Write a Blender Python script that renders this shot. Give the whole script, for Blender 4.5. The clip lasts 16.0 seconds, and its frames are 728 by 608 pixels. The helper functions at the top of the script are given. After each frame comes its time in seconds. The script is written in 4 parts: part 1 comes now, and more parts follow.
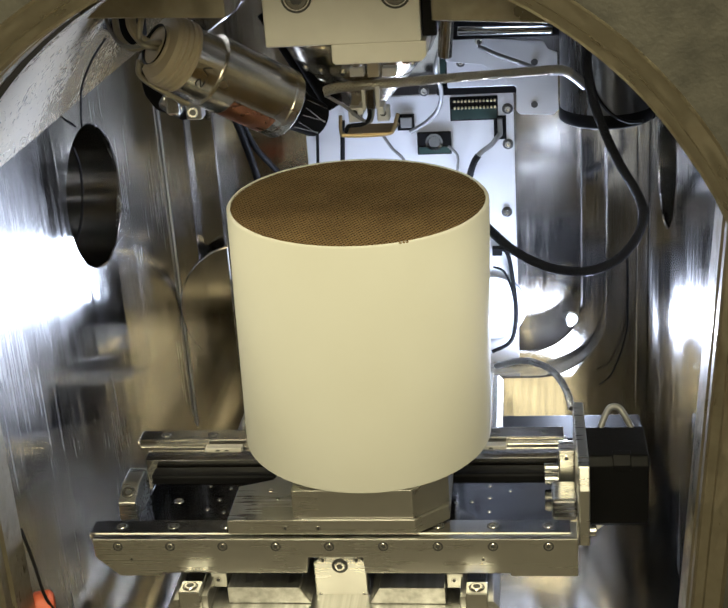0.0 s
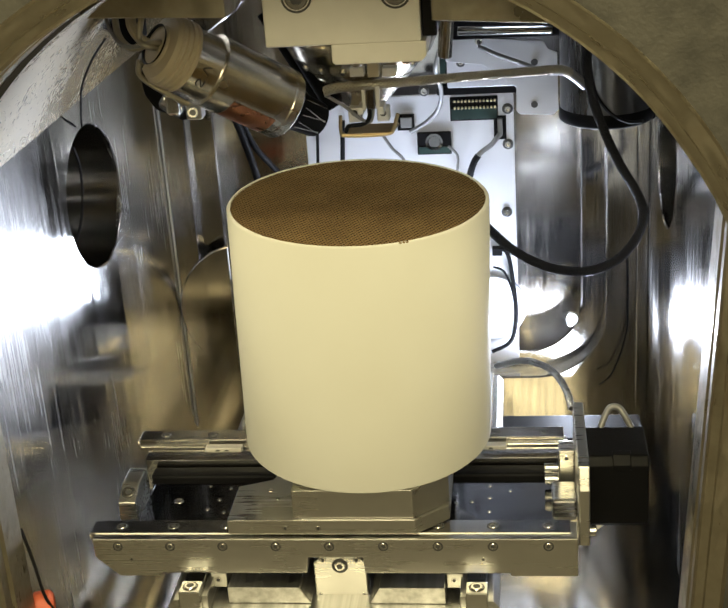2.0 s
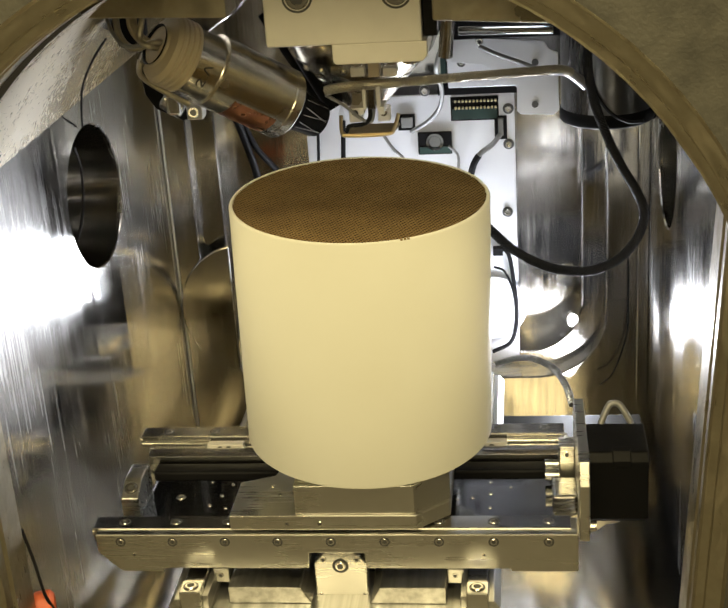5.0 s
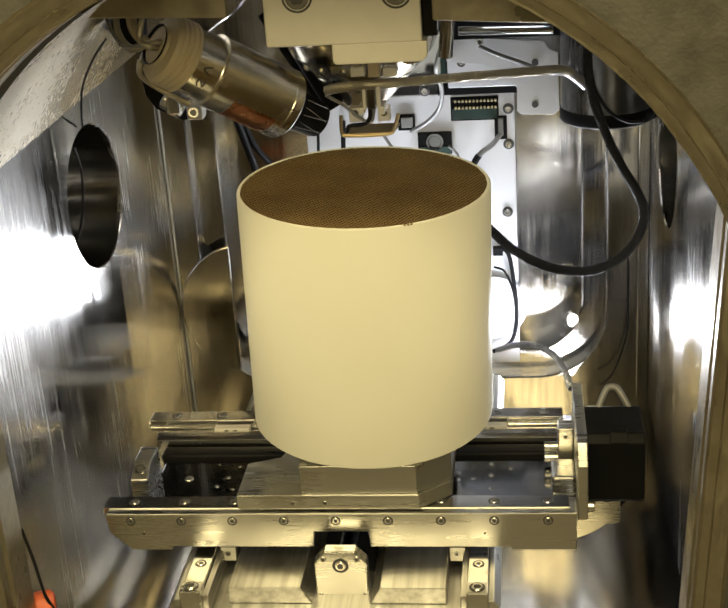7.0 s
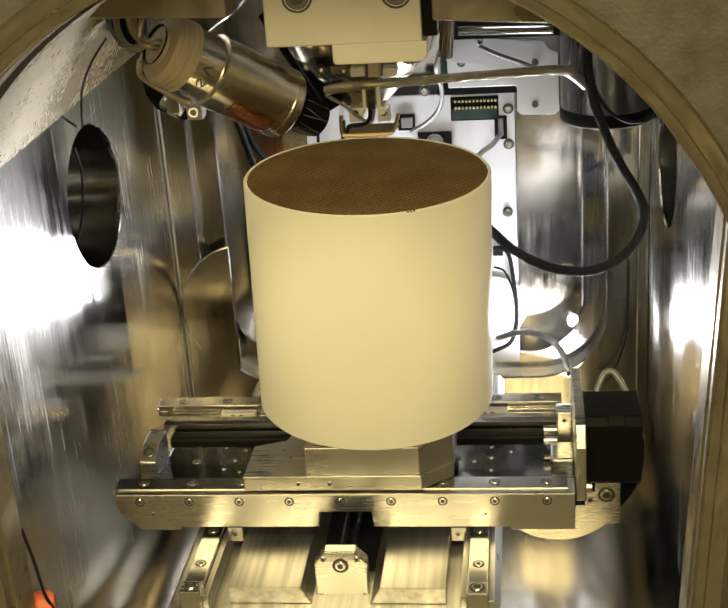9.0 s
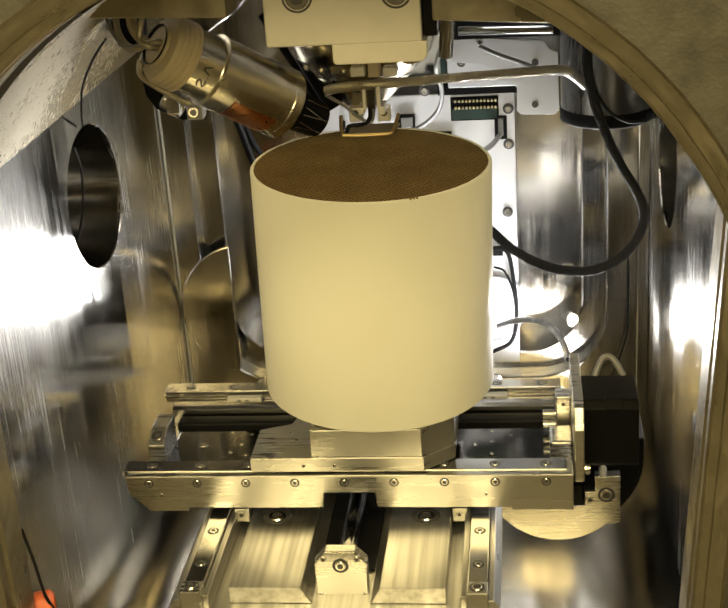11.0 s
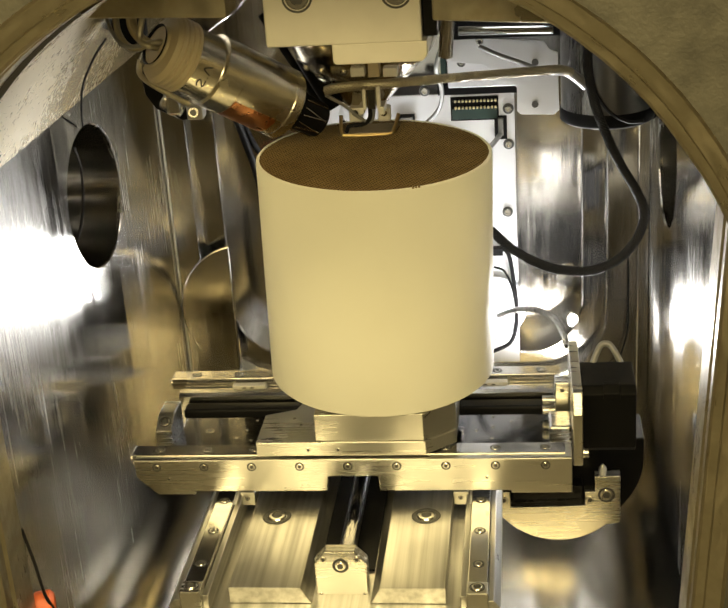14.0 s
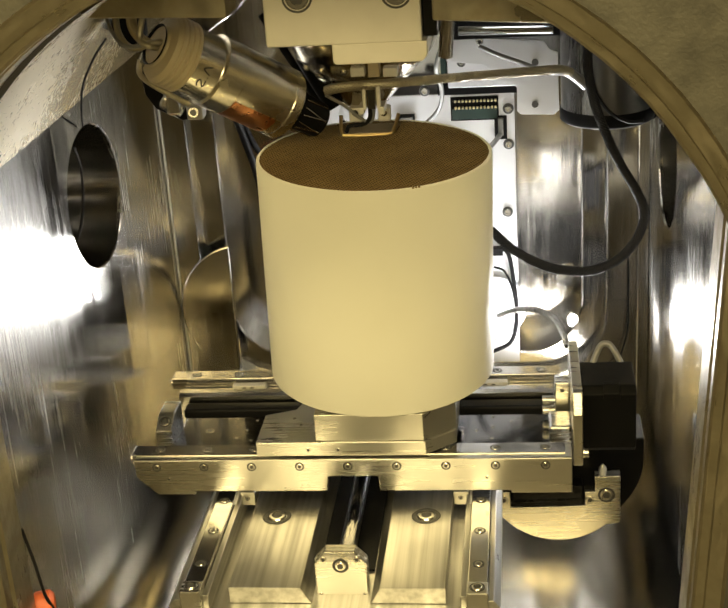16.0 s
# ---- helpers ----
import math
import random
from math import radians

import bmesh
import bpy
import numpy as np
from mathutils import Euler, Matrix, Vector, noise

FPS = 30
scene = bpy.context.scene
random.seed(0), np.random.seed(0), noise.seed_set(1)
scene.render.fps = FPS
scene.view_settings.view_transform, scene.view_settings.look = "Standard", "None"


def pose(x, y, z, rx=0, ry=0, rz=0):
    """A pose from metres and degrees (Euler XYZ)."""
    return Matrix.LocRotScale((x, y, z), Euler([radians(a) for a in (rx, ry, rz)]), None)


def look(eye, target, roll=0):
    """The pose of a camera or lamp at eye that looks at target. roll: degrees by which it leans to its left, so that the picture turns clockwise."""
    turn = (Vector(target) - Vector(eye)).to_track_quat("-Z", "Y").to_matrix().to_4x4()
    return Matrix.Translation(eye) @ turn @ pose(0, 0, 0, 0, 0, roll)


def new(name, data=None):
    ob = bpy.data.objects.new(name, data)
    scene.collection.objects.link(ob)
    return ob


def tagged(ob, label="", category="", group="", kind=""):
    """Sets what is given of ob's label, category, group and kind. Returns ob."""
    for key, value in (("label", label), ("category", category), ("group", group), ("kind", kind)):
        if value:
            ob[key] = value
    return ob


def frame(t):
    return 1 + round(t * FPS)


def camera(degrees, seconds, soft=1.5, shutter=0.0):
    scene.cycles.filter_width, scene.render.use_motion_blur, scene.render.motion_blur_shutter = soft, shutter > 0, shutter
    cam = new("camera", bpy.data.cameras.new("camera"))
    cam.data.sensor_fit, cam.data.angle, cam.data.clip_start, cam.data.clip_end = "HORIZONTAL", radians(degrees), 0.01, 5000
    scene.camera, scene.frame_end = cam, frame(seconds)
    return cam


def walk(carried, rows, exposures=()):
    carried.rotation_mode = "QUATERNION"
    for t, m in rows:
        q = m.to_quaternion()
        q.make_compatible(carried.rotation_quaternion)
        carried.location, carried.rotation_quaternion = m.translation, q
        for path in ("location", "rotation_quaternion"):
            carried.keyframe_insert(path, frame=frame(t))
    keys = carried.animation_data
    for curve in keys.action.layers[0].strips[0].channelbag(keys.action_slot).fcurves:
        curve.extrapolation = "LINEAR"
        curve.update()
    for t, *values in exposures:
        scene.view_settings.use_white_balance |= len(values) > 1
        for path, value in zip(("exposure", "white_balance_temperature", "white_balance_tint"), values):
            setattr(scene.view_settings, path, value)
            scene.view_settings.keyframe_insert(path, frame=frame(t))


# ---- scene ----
TILT, TURN, LEAN = 67.58, 7.34, 4.04
EYE = (0.1224, -0.9516, 0.75)


def aim(turn):
    return Matrix.Translation(EYE) @ Euler((0, 0, radians(turn))).to_matrix().to_4x4() @ pose(0, 0, 0, TILT) @ pose(0, 0, 0, 0, 0, -LEAN)


cam = camera(30.15, 16.0, 1.7)
walk(cam, [(0, aim(TURN)), (2.8, aim(TURN)), (3.6, aim(TURN + 0.03)), (16, aim(TURN + 0.03))],
     [(0, -0.25, 5600, 15), (2, -0.17, 6000, 13), (4, -0.16, 6550, 12), (7, -0.18, 6800, 11), (9, -0.02, 7150, 11), (12, -0.04, 7650, 9), (13.2, 0.0, 7620, 9), (14.5, 0.11, 7600, 9), (15.5, 0.10, 7600, 9), (16, 0.06, 7600, 9)])

# ---- light: warm room lamps outside, cool lamps and one added glare source inside the chamber ----
world = bpy.data.worlds.new("world")
scene.world = world
world.use_nodes = True
world.node_tree.nodes["Background"].inputs[0].default_value = (0.5, 0.42, 0.26, 1)
world.node_tree.nodes["Background"].inputs[1].default_value = 0.06


def area(name, eye, target, sx, sy, power, colour, spread=180):
    data = bpy.data.lights.new(name, "AREA")
    data.shape, data.size, data.size_y, data.energy, data.color = "RECTANGLE", sx, sy, power, colour
    ob = new(name, data)
    ob.matrix_world = look(eye, target)
    data.spread = radians(spread)
    return ob


WARM, COOL = (1.0, 0.85, 0.46), (0.84, 0.90, 1.0)
area("room_lamp", (0.1, -2.0, 1.32), (0.0, 0.0, 0.35), 2.8, 0.8, 45, WARM)
area("room_lamp", (0.1, -0.95, 1.76), (0.02, -0.1, 0.3), 1.0, 0.3, 24, WARM)
area("chamber_lamp", (-0.06, 0.31, 0.10), (0.0, 0.40, 0.32), 0.08, 0.03, 0.36, COOL, 75)
area("chamber_lamp", (0.14, 0.31, 0.10), (0.06, 0.41, 0.30), 0.10, 0.03, 0.46, COOL, 90)
area("chamber_lamp", (0.12, 0.27, 0.60), (0.10, 0.42, 0.30), 0.06, 0.03, 0.06, COOL, 110)
area("chamber_lamp", (0.1716, 0.3720, 0.1768), (0.225, -0.10, 0.33), 0.013, 0.016, 1.6, COOL, 150)
# unseen source added before the panel to throw glare on the left wall
area("chamber_lamp", (-0.095, 0.388, 0.235), (-0.26, 0.02, 0.38), 0.10, 0.07, 0.065, COOL, 80)


# ---- materials ----
def material(name, colour, rough=0.5, metal=0.0, grain=0.0, grain_scale=200.0, stretch=(1, 1, 1), spread=0.0,
             colour2=None, mix_scale=12.0, bump=0.0, aniso=0.0, coat=0.0, spec=0.5, streak=False, bands=0.0):
    m = bpy.data.materials.new(name)
    m.use_nodes = True
    nt = m.node_tree
    b = nt.nodes["Principled BSDF"]
    b.inputs["Base Color"].default_value = (*colour, 1)
    b.inputs["Roughness"].default_value = rough
    b.inputs["Metallic"].default_value = metal
    b.inputs["Anisotropic"].default_value = aniso
    b.inputs["Coat Weight"].default_value = coat
    b.inputs["Specular IOR Level"].default_value = spec
    co = nt.nodes.new("ShaderNodeTexCoord")
    mp = nt.nodes.new("ShaderNodeMapping")
    mp.inputs["Scale"].default_value = stretch
    nt.links.new(co.outputs["Object"], mp.inputs["Vector"])
    fine = nt.nodes.new("ShaderNodeTexNoise")
    fine.inputs["Scale"].default_value, fine.inputs["Detail"].default_value = grain_scale, 4
    nt.links.new(mp.outputs["Vector"], fine.inputs["Vector"])
    big = nt.nodes.new("ShaderNodeTexNoise")
    big.inputs["Scale"].default_value, big.inputs["Detail"].default_value = mix_scale, 5
    nt.links.new(co.outputs["Object"], big.inputs["Vector"])
    mix = nt.nodes.new("ShaderNodeMix")
    mix.data_type = "RGBA"
    mix.inputs[6].default_value = (*colour, 1)
    mix.inputs[7].default_value = (*(colour2 or [c * 0.82 for c in colour]), 1)
    ramp = nt.nodes.new("ShaderNodeMapRange")
    ramp.inputs[1].default_value, ramp.inputs[2].default_value = 0.38, 0.68
    nt.links.new((fine if streak else big).outputs["Fac"], ramp.inputs[0])
    nt.links.new(ramp.outputs[0], mix.inputs[0])
    nt.links.new(mix.outputs[2], b.inputs["Base Color"])
    if spread:
        add = nt.nodes.new("ShaderNodeMath")
        add.operation = "ADD"
        mul = nt.nodes.new("ShaderNodeMapRange")
        mul.inputs[1].default_value, mul.inputs[2].default_value = 0.3, 0.7
        mul.inputs[3].default_value, mul.inputs[4].default_value = rough - spread * 0.4, rough + spread * 0.4
        half = nt.nodes.new("ShaderNodeMapRange")
        half.inputs[1].default_value, half.inputs[2].default_value = 0.35, 0.65
        half.inputs[3].default_value, half.inputs[4].default_value = -spread * 0.5, spread * 0.5
        nt.links.new(fine.outputs["Fac"], mul.inputs[0])
        nt.links.new(big.outputs["Fac"], half.inputs[0])
        nt.links.new(mul.outputs[0], add.inputs[0])
        nt.links.new(half.outputs[0], add.inputs[1])
        nt.links.new(add.outputs[0], b.inputs["Roughness"])
    if bump:
        bp = nt.nodes.new("ShaderNodeBump")
        bp.inputs["Strength"].default_value, bp.inputs["Distance"].default_value = bump, 0.0006
        nt.links.new(fine.outputs["Fac"], bp.inputs["Height"])
        nt.links.new(bp.outputs[0], b.inputs["Normal"])
        if bands:
            wide = nt.nodes.new("ShaderNodeTexNoise")
            wide.inputs["Scale"].default_value, wide.inputs["Detail"].default_value = grain_scale / 6, 1
            nt.links.new(mp.outputs["Vector"], wide.inputs["Vector"])
            bw = nt.nodes.new("ShaderNodeBump")
            bw.inputs["Strength"].default_value, bw.inputs["Distance"].default_value = bands, 0.0006
            nt.links.new(wide.outputs["Fac"], bw.inputs["Height"])
            nt.links.new(bw.outputs[0], bp.inputs["Normal"])
    return m


STEEL = material("polished_steel", (0.62, 0.60, 0.57), 0.15, 1, 1, 40, (8, 8, 0.35), 0.12, mix_scale=9, bump=0.10, bands=0.35)
WALLS = material("milled_steel_wall", (0.60, 0.585, 0.56), 0.16, 1, 1, 40, (7, 7, 0.15), 0.22, mix_scale=7, bump=0.12, bands=0.6)
SATIN = material("satin_steel", (0.64, 0.59, 0.48), 0.20, 1, 1, 25, (2, 1, 1), 0.02, mix_scale=6)
HOUSE = material("dark_satin_housing", (0.22, 0.215, 0.21), 0.3, 1, 1, 80, (6, 6, 0.5), 0.06)
VAULT = material("smooth_polished_steel", (0.70, 0.68, 0.63), 0.20, 1, 1, 60, (1, 4, 4), 0.05, mix_scale=7)
FLOORM = material("turned_steel", (0.50, 0.47, 0.41), 0.14, 1, 1, 40, (5, 0.6, 5), 0.05, mix_scale=7, bump=0.03)
BORE = material("bored_steel", (0.50, 0.48, 0.44), 0.16, 1, 1, 60, (0.2, 3, 3), 0.05)
FLANGE = material("brushed_steel_flange", (0.46, 0.42, 0.32), 0.40, 1, 1, 120, (0.4, 6, 0.4), 0.22, (0.34, 0.30, 0.22), 40, bump=0.15)
PAINT = material("dark_textured_paint", (0.070, 0.066, 0.052), 0.6, 0, 1, 420, (1, 1, 1), 0.1, (0.036, 0.034, 0.026), 55, bump=0.7)
ALU = material("milled_aluminium", (0.69, 0.68, 0.64), 0.30, 1, 1, 110, (0.05, 3, 3), 0.12, colour2=(0.60, 0.59, 0.55), mix_scale=14)
ALUY = material("milled_aluminium_long", (0.60, 0.595, 0.57), 0.40, 1, 1, 60, (3, 0.05, 3), 0.16, colour2=(0.42, 0.415, 0.39), mix_scale=14, streak=True)
RAIL = material("ground_rail_steel", (0.60, 0.59, 0.57), 0.17, 1, 1, 200, (1, 10, 10), 0.04)
DARKSTEEL = material("dark_polished_cover", (0.25, 0.25, 0.255), 0.10, 1, 1, 120, (1, 8, 8), 0.04, mix_scale=20)
SCREW = material("stainless_screw", (0.66, 0.65, 0.62), 0.22, 1, spread=0.05)
SOCKET = material("socket_shadow_steel", (0.10, 0.10, 0.10), 0.5, 0.6)
BLACK = material("black_anodised", (0.006, 0.006, 0.0065), 0.45, 0, 1, 400, spread=0.08, bump=0.02, spec=0.1)
RUBBER = material("black_rubber", (0.009, 0.009, 0.01), 0.5, 0, 1, 300, spread=0.08, spec=0.12)
SKIN = material("cream_ceramic_skin", (0.682, 0.68, 0.61), 0.62, 0, 1, 240, (1, 1, 0.4), 0.08, (0.655, 0.648, 0.57), 9, bump=0.05)
# the shade deep inside the open cells is put into this dark brown
CHANNEL = material("shaded_brown_channels", (0.026, 0.016, 0.007), 0.9)
CELL = material("tan_ceramic_cells", (0.235, 0.155, 0.060), 0.85, 0, 1, 500, spread=0.06, colour2=(0.17, 0.108, 0.04), mix_scale=30)
PANEL = material("satin_white_panel", (0.70, 0.71, 0.74), 0.34, 0.25, 1, 200, spread=0.06, colour2=(0.65, 0.66, 0.70))
GREEN = material("green_circuit_board", (0.010, 0.036, 0.030), 0.4, 0, 1, 200, spread=0.1)
GOLD = material("gold_plated", (0.55, 0.42, 0.22), 0.36, 1, spread=0.06)
COPPER = material("copper_tape", (0.72, 0.32, 0.16), 0.28, 1, 1, 150, spread=0.03, colour2=(0.62, 0.27, 0.13))
BRAID = material("braided_shield", (0.46, 0.42, 0.32), 0.38, 0.8, 1, 900, spread=0.12)
SILVER = material("silver_braid", (0.80, 0.80, 0.80), 0.3, 1, 1, 900, spread=0.12)
SLEEVE = material("black_braided_sleeve", (0.009, 0.009, 0.01), 0.6, 0, 1, 900, spread=0.12, bump=0.8, spec=0.3)
CLEAR = material("grey_cable_sheath", (0.27, 0.27, 0.265), 0.3, 0.3, spread=0.05)
PLASTIC = material("tan_plastic", (0.50, 0.42, 0.28), 0.5, 0, 1, 300, spread=0.06)
IVORY = material("ivory_block", (0.76, 0.735, 0.66), 0.42, 0.15, 1, 300, (1, 1, 1), 0.05)
BLASTED = material("blasted_aluminium", (0.74, 0.72, 0.66), 0.5, 0.5, 1, 400, spread=0.06)
TAN_STEEL = material("vault_steel", (0.80, 0.74, 0.60), 0.26, 1, 1, 60, (1, 4, 4), 0.08, mix_scale=7, bump=0.03)
PINGOLD = material("bright_gold_pin", (0.80, 0.70, 0.42), 0.4, 0.5, spread=0.05)
TUBE = material("brushed_tube_steel", (0.76, 0.72, 0.62), 0.23, 1, 1, 60, (1, 1, 1), 0.10, colour2=(0.66, 0.63, 0.55), mix_scale=14, bump=0.06)
ORANGE = material("orange_plastic", (0.75, 0.16, 0.07), 0.5, 0, spread=0.05)
WALLP = material("room_wall_paint", (0.42, 0.39, 0.33), 0.7, 0, 1, 120, spread=0.05, bump=0.05)
LINO = material("room_floor_vinyl", (0.34, 0.32, 0.28), 0.5, 0, 1, 150, spread=0.06)
LENS = material("lamp_lens", (0.9, 0.9, 0.9), 0.3)
LENS.node_tree.nodes["Principled BSDF"].inputs["Emission Color"].default_value = (0.86, 0.92, 1.0, 1)
LENS.node_tree.nodes["Principled BSDF"].inputs["Emission Strength"].default_value = 6.0
SKIN.node_tree.nodes["Principled BSDF"].inputs["Diffuse Roughness"].default_value = 1.0
PEN = material("black_marker_ink", (0.02, 0.02, 0.02), 0.6)


# ---- mesh helpers ----
def finish(bm, mat, name, smooth=35):
    me = bpy.data.meshes.new(name)
    bmesh.ops.recalc_face_normals(bm, faces=bm.faces)
    ang = radians(smooth)
    for e in bm.edges:
        e.smooth = not (len(e.link_faces) == 2 and e.calc_face_angle(0) > ang)
    bm.to_mesh(me)
    bm.free()
    me.materials.append(mat)
    return me


def part(name, bm, mat, parent=None, label="", smooth=35):
    ob = new(name, finish(bm, mat, name, smooth))
    ob.parent = parent
    if label:
        tagged(ob, label)
    return ob


def thing(name, label, category, group="", kind=""):
    return tagged(new(name), label, category, group, kind)


def box(x0, x1, y0, y1, z0, z1, bev=0.0008, seg=2, bm=None):
    tmp = bmesh.new()
    bmesh.ops.create_cube(tmp, size=1)
    for v in tmp.verts:
        v.co = Vector(((x0 + x1) / 2 + v.co.x * (x1 - x0), (y0 + y1) / 2 + v.co.y * (y1 - y0), (z0 + z1) / 2 + v.co.z * (z1 - z0)))
    if bev:
        bmesh.ops.bevel(tmp, geom=tmp.edges[:], offset=bev, segments=seg, affect="EDGES", profile=0.5)
    return merged(bm, tmp)


def merged(bm, tmp):
    if bm is None:
        return tmp
    me = bpy.data.meshes.new("tmp")
    tmp.to_mesh(me)
    tmp.free()
    bm.from_mesh(me)
    bpy.data.meshes.remove(me)
    return bm


def prism(outline, axis, a, b, bev=0.0008, bm=None):
    """An outline of pairs, pushed along an axis from a to b, with bevelled edges."""
    tmp = bmesh.new()

    def put(p, w):
        return {"x": (w, p[0], p[1]), "y": (p[0], w, p[1]), "z": (p[0], p[1], w)}[axis]
    lo = [tmp.verts.new(put(p, a)) for p in outline]
    hi = [tmp.verts.new(put(p, b)) for p in outline]
    tmp.faces.new(lo)
    tmp.faces.new(hi[::-1])
    for i in range(len(lo)):
        j = (i + 1) % len(lo)
        tmp.faces.new((lo[i], lo[j], hi[j], hi[i]))
    bmesh.ops.recalc_face_normals(tmp, faces=tmp.faces)
    if bev:
        sharp = [e for e in tmp.edges if e.calc_face_angle(0) > 0.6]
        bmesh.ops.bevel(tmp, geom=sharp, offset=bev, segments=2, affect="EDGES", profile=0.5)
    return merged(bm, tmp)


def rounded(tmp):
    for f in tmp.faces:
        f.smooth = True
    return tmp


def lathe(profile, m=None, n=48, bm=None):
    """Rings of (radius, height) round z, moved by m; a radius of 0 closes."""
    tmp = bmesh.new()
    rings = []
    for r, z in profile:
        if r <= 0:
            rings.append([tmp.verts.new((0, 0, z))])
        else:
            rings.append([tmp.verts.new((r * math.cos(2 * math.pi * k / n), r * math.sin(2 * math.pi * k / n), z)) for k in range(n)])
    for p, q in zip(rings, rings[1:]):
        for k in range(n):
            j = (k + 1) % n
            if len(p) == 1 and len(q) > 1:
                tmp.faces.new((p[0], q[k], q[j]))
            elif len(q) == 1 and len(p) > 1:
                tmp.faces.new((p[k], p[j], q[0]))
            elif len(p) > 1:
                tmp.faces.new((p[k], p[j], q[j], q[k]))
    if m is not None:
        bmesh.ops.transform(tmp, matrix=m, verts=tmp.verts)
    return merged(bm, rounded(tmp))


def along(a, b):
    """The pose at a whose z points to b."""
    d = Vector(b) - Vector(a)
    return Matrix.Translation(a) @ d.to_track_quat("Z", "Y").to_matrix().to_4x4()


def rod(a, b, r, bev=0.0005, n=32, bm=None):
    h = (Vector(b) - Vector(a)).length
    return lathe([(0, 0), (r - bev, 0), (r, bev), (r, h - bev), (r - bev, h), (0, h)], along(a, b), n, bm)


def spline(points, steps=10):
    pts = [Vector(p) for p in points]
    pts = [pts[0] * 2 - pts[1]] + pts + [pts[-1] * 2 - pts[-2]]
    out = []
    for a, b, c, d in zip(pts, pts[1:], pts[2:], pts[3:]):
        for k in range(steps):
            t = k / steps
            out.append(0.5 * (2 * b + (c - a) * t + (2 * a - 5 * b + 4 * c - d) * t * t + (3 * b - a - 3 * c + d) * t ** 3))
    out.append(pts[-2])
    return out


def tube(points, r, n=12, steps=10, bm=None):
    path = spline(points, steps)
    tmp = bmesh.new()
    rings = []
    side = Vector((0.3, 0.2, 1)).normalized()
    for i, p in enumerate(path):
        d = (path[min(i + 1, len(path) - 1)] - path[max(i - 1, 0)]).normalized()
        side = (side - d * side.dot(d)).normalized()
        up = d.cross(side)
        rings.append([tmp.verts.new(p + (side * math.cos(2 * math.pi * k / n) + up * math.sin(2 * math.pi * k / n)) * r) for k in range(n)])
    for p, q in zip(rings, rings[1:]):
        for k in range(n):
            j = (k + 1) % n
            tmp.faces.new((p[k], p[j], q[j], q[k]))
    tmp.faces.new(rings[0][::-1])
    tmp.faces.new(rings[-1])
    return merged(bm, rounded(tmp))


def loft(loops, skip=(), close=False, bm=None):
    """Bridges loops of equally many points; skip: places round the loop that stay open."""
    tmp = bmesh.new()
    rings = [[tmp.verts.new(p) for p in lp] for lp in loops]
    n = len(rings[0])
    for p, q in zip(rings, rings[1:]):
        for k in range(n):
            if k in skip:
                continue
            j = (k + 1) % n
            tmp.faces.new((p[k], p[j], q[j], q[k]))
    if close:
        tmp.faces.new(rings[-1])
    return merged(bm, rounded(tmp))


def screw(parent, at, axis, r=0.0036, h=0.0022, name="screw", well=0.0):
    """A socket-head screw: head with a hexagonal socket; axis points out of it. well: the radius of its counterbore's ring."""
    m = along(at, Vector(at) + Vector(axis))
    key = ("screw", round(r, 5), round(h, 5))
    if key not in MADE:
        prof = [(0, h - 0.55 * h), (r * 0.56, h - 0.55 * h), (r * 0.58, h), (r * 0.86, h), (r, h - 0.14 * r), (r, -0.001)]
        a = lathe(prof, None, 18)
        MADE[key] = finish(a, SCREW, "screw", 30)
        MADE[key, 1] = finish(lathe([(0, h * 0.45 + 0.0001), (r * 0.6, h * 0.45 + 0.0001)], None, 6), SOCKET, "socket")
    ob = new(name, MADE[key])
    ob.matrix_basis = m
    ob.parent = parent
    so = new("socket", MADE[key, 1])
    so.parent = ob
    if well:
        k2 = ("well", round(well, 5))
        if k2 not in MADE:
            MADE[k2] = finish(lathe([(well, 0.0002), (well * 0.97, 0.0005), (r * 1.08, 0.0005), (r * 1.05, 0.0001)], None, 20), SOCKET, "well")
        w = new("counterbore", MADE[k2])
        w.parent = ob
    return ob


def braid(name, points, r, mat, parent=None, label="", strands=8, pitch=0.03, thick=0.25, steps=24):
    """A cable's core with strands wound both ways round it, each a part."""
    path = spline(points, steps)
    run, frames = 0.0, []
    side = Vector((0.3, 0.2, 1)).normalized()
    for i, p in enumerate(path):
        d = (path[min(i + 1, len(path) - 1)] - path[max(i - 1, 0)]).normalized()
        side = (side - d * side.dot(d)).normalized()
        if i:
            run += (p - path[i - 1]).length
        frames.append((p, side.copy(), d.cross(side), run))
    core = part(name, tube(points, r * 0.92, 10, steps), SOCKET, parent, label)
    for way in (1, -1):
        for s in range(strands):
            tmp = bmesh.new()
            rings = []
            for p, u, v, w in frames:
                a = way * 2 * math.pi * w / pitch + 2 * math.pi * s / strands
                out = u * math.cos(a) + v * math.sin(a)
                rim = (u * -math.sin(a) + v * math.cos(a)) * r * thick
                lift = r * (1.02 + 0.05 * math.sin(a * strands + way))
                rings.append([tmp.verts.new(p + out * lift - rim), tmp.verts.new(p + out * (lift + 0.12 * r)), tmp.verts.new(p + out * lift + rim)])
            for a, b in zip(rings, rings[1:]):
                for k in (0, 1):
                    tmp.faces.new((a[k], a[k + 1], b[k + 1], b[k]))
            part("strand", tmp, mat, core)
    return core


MADE = {}

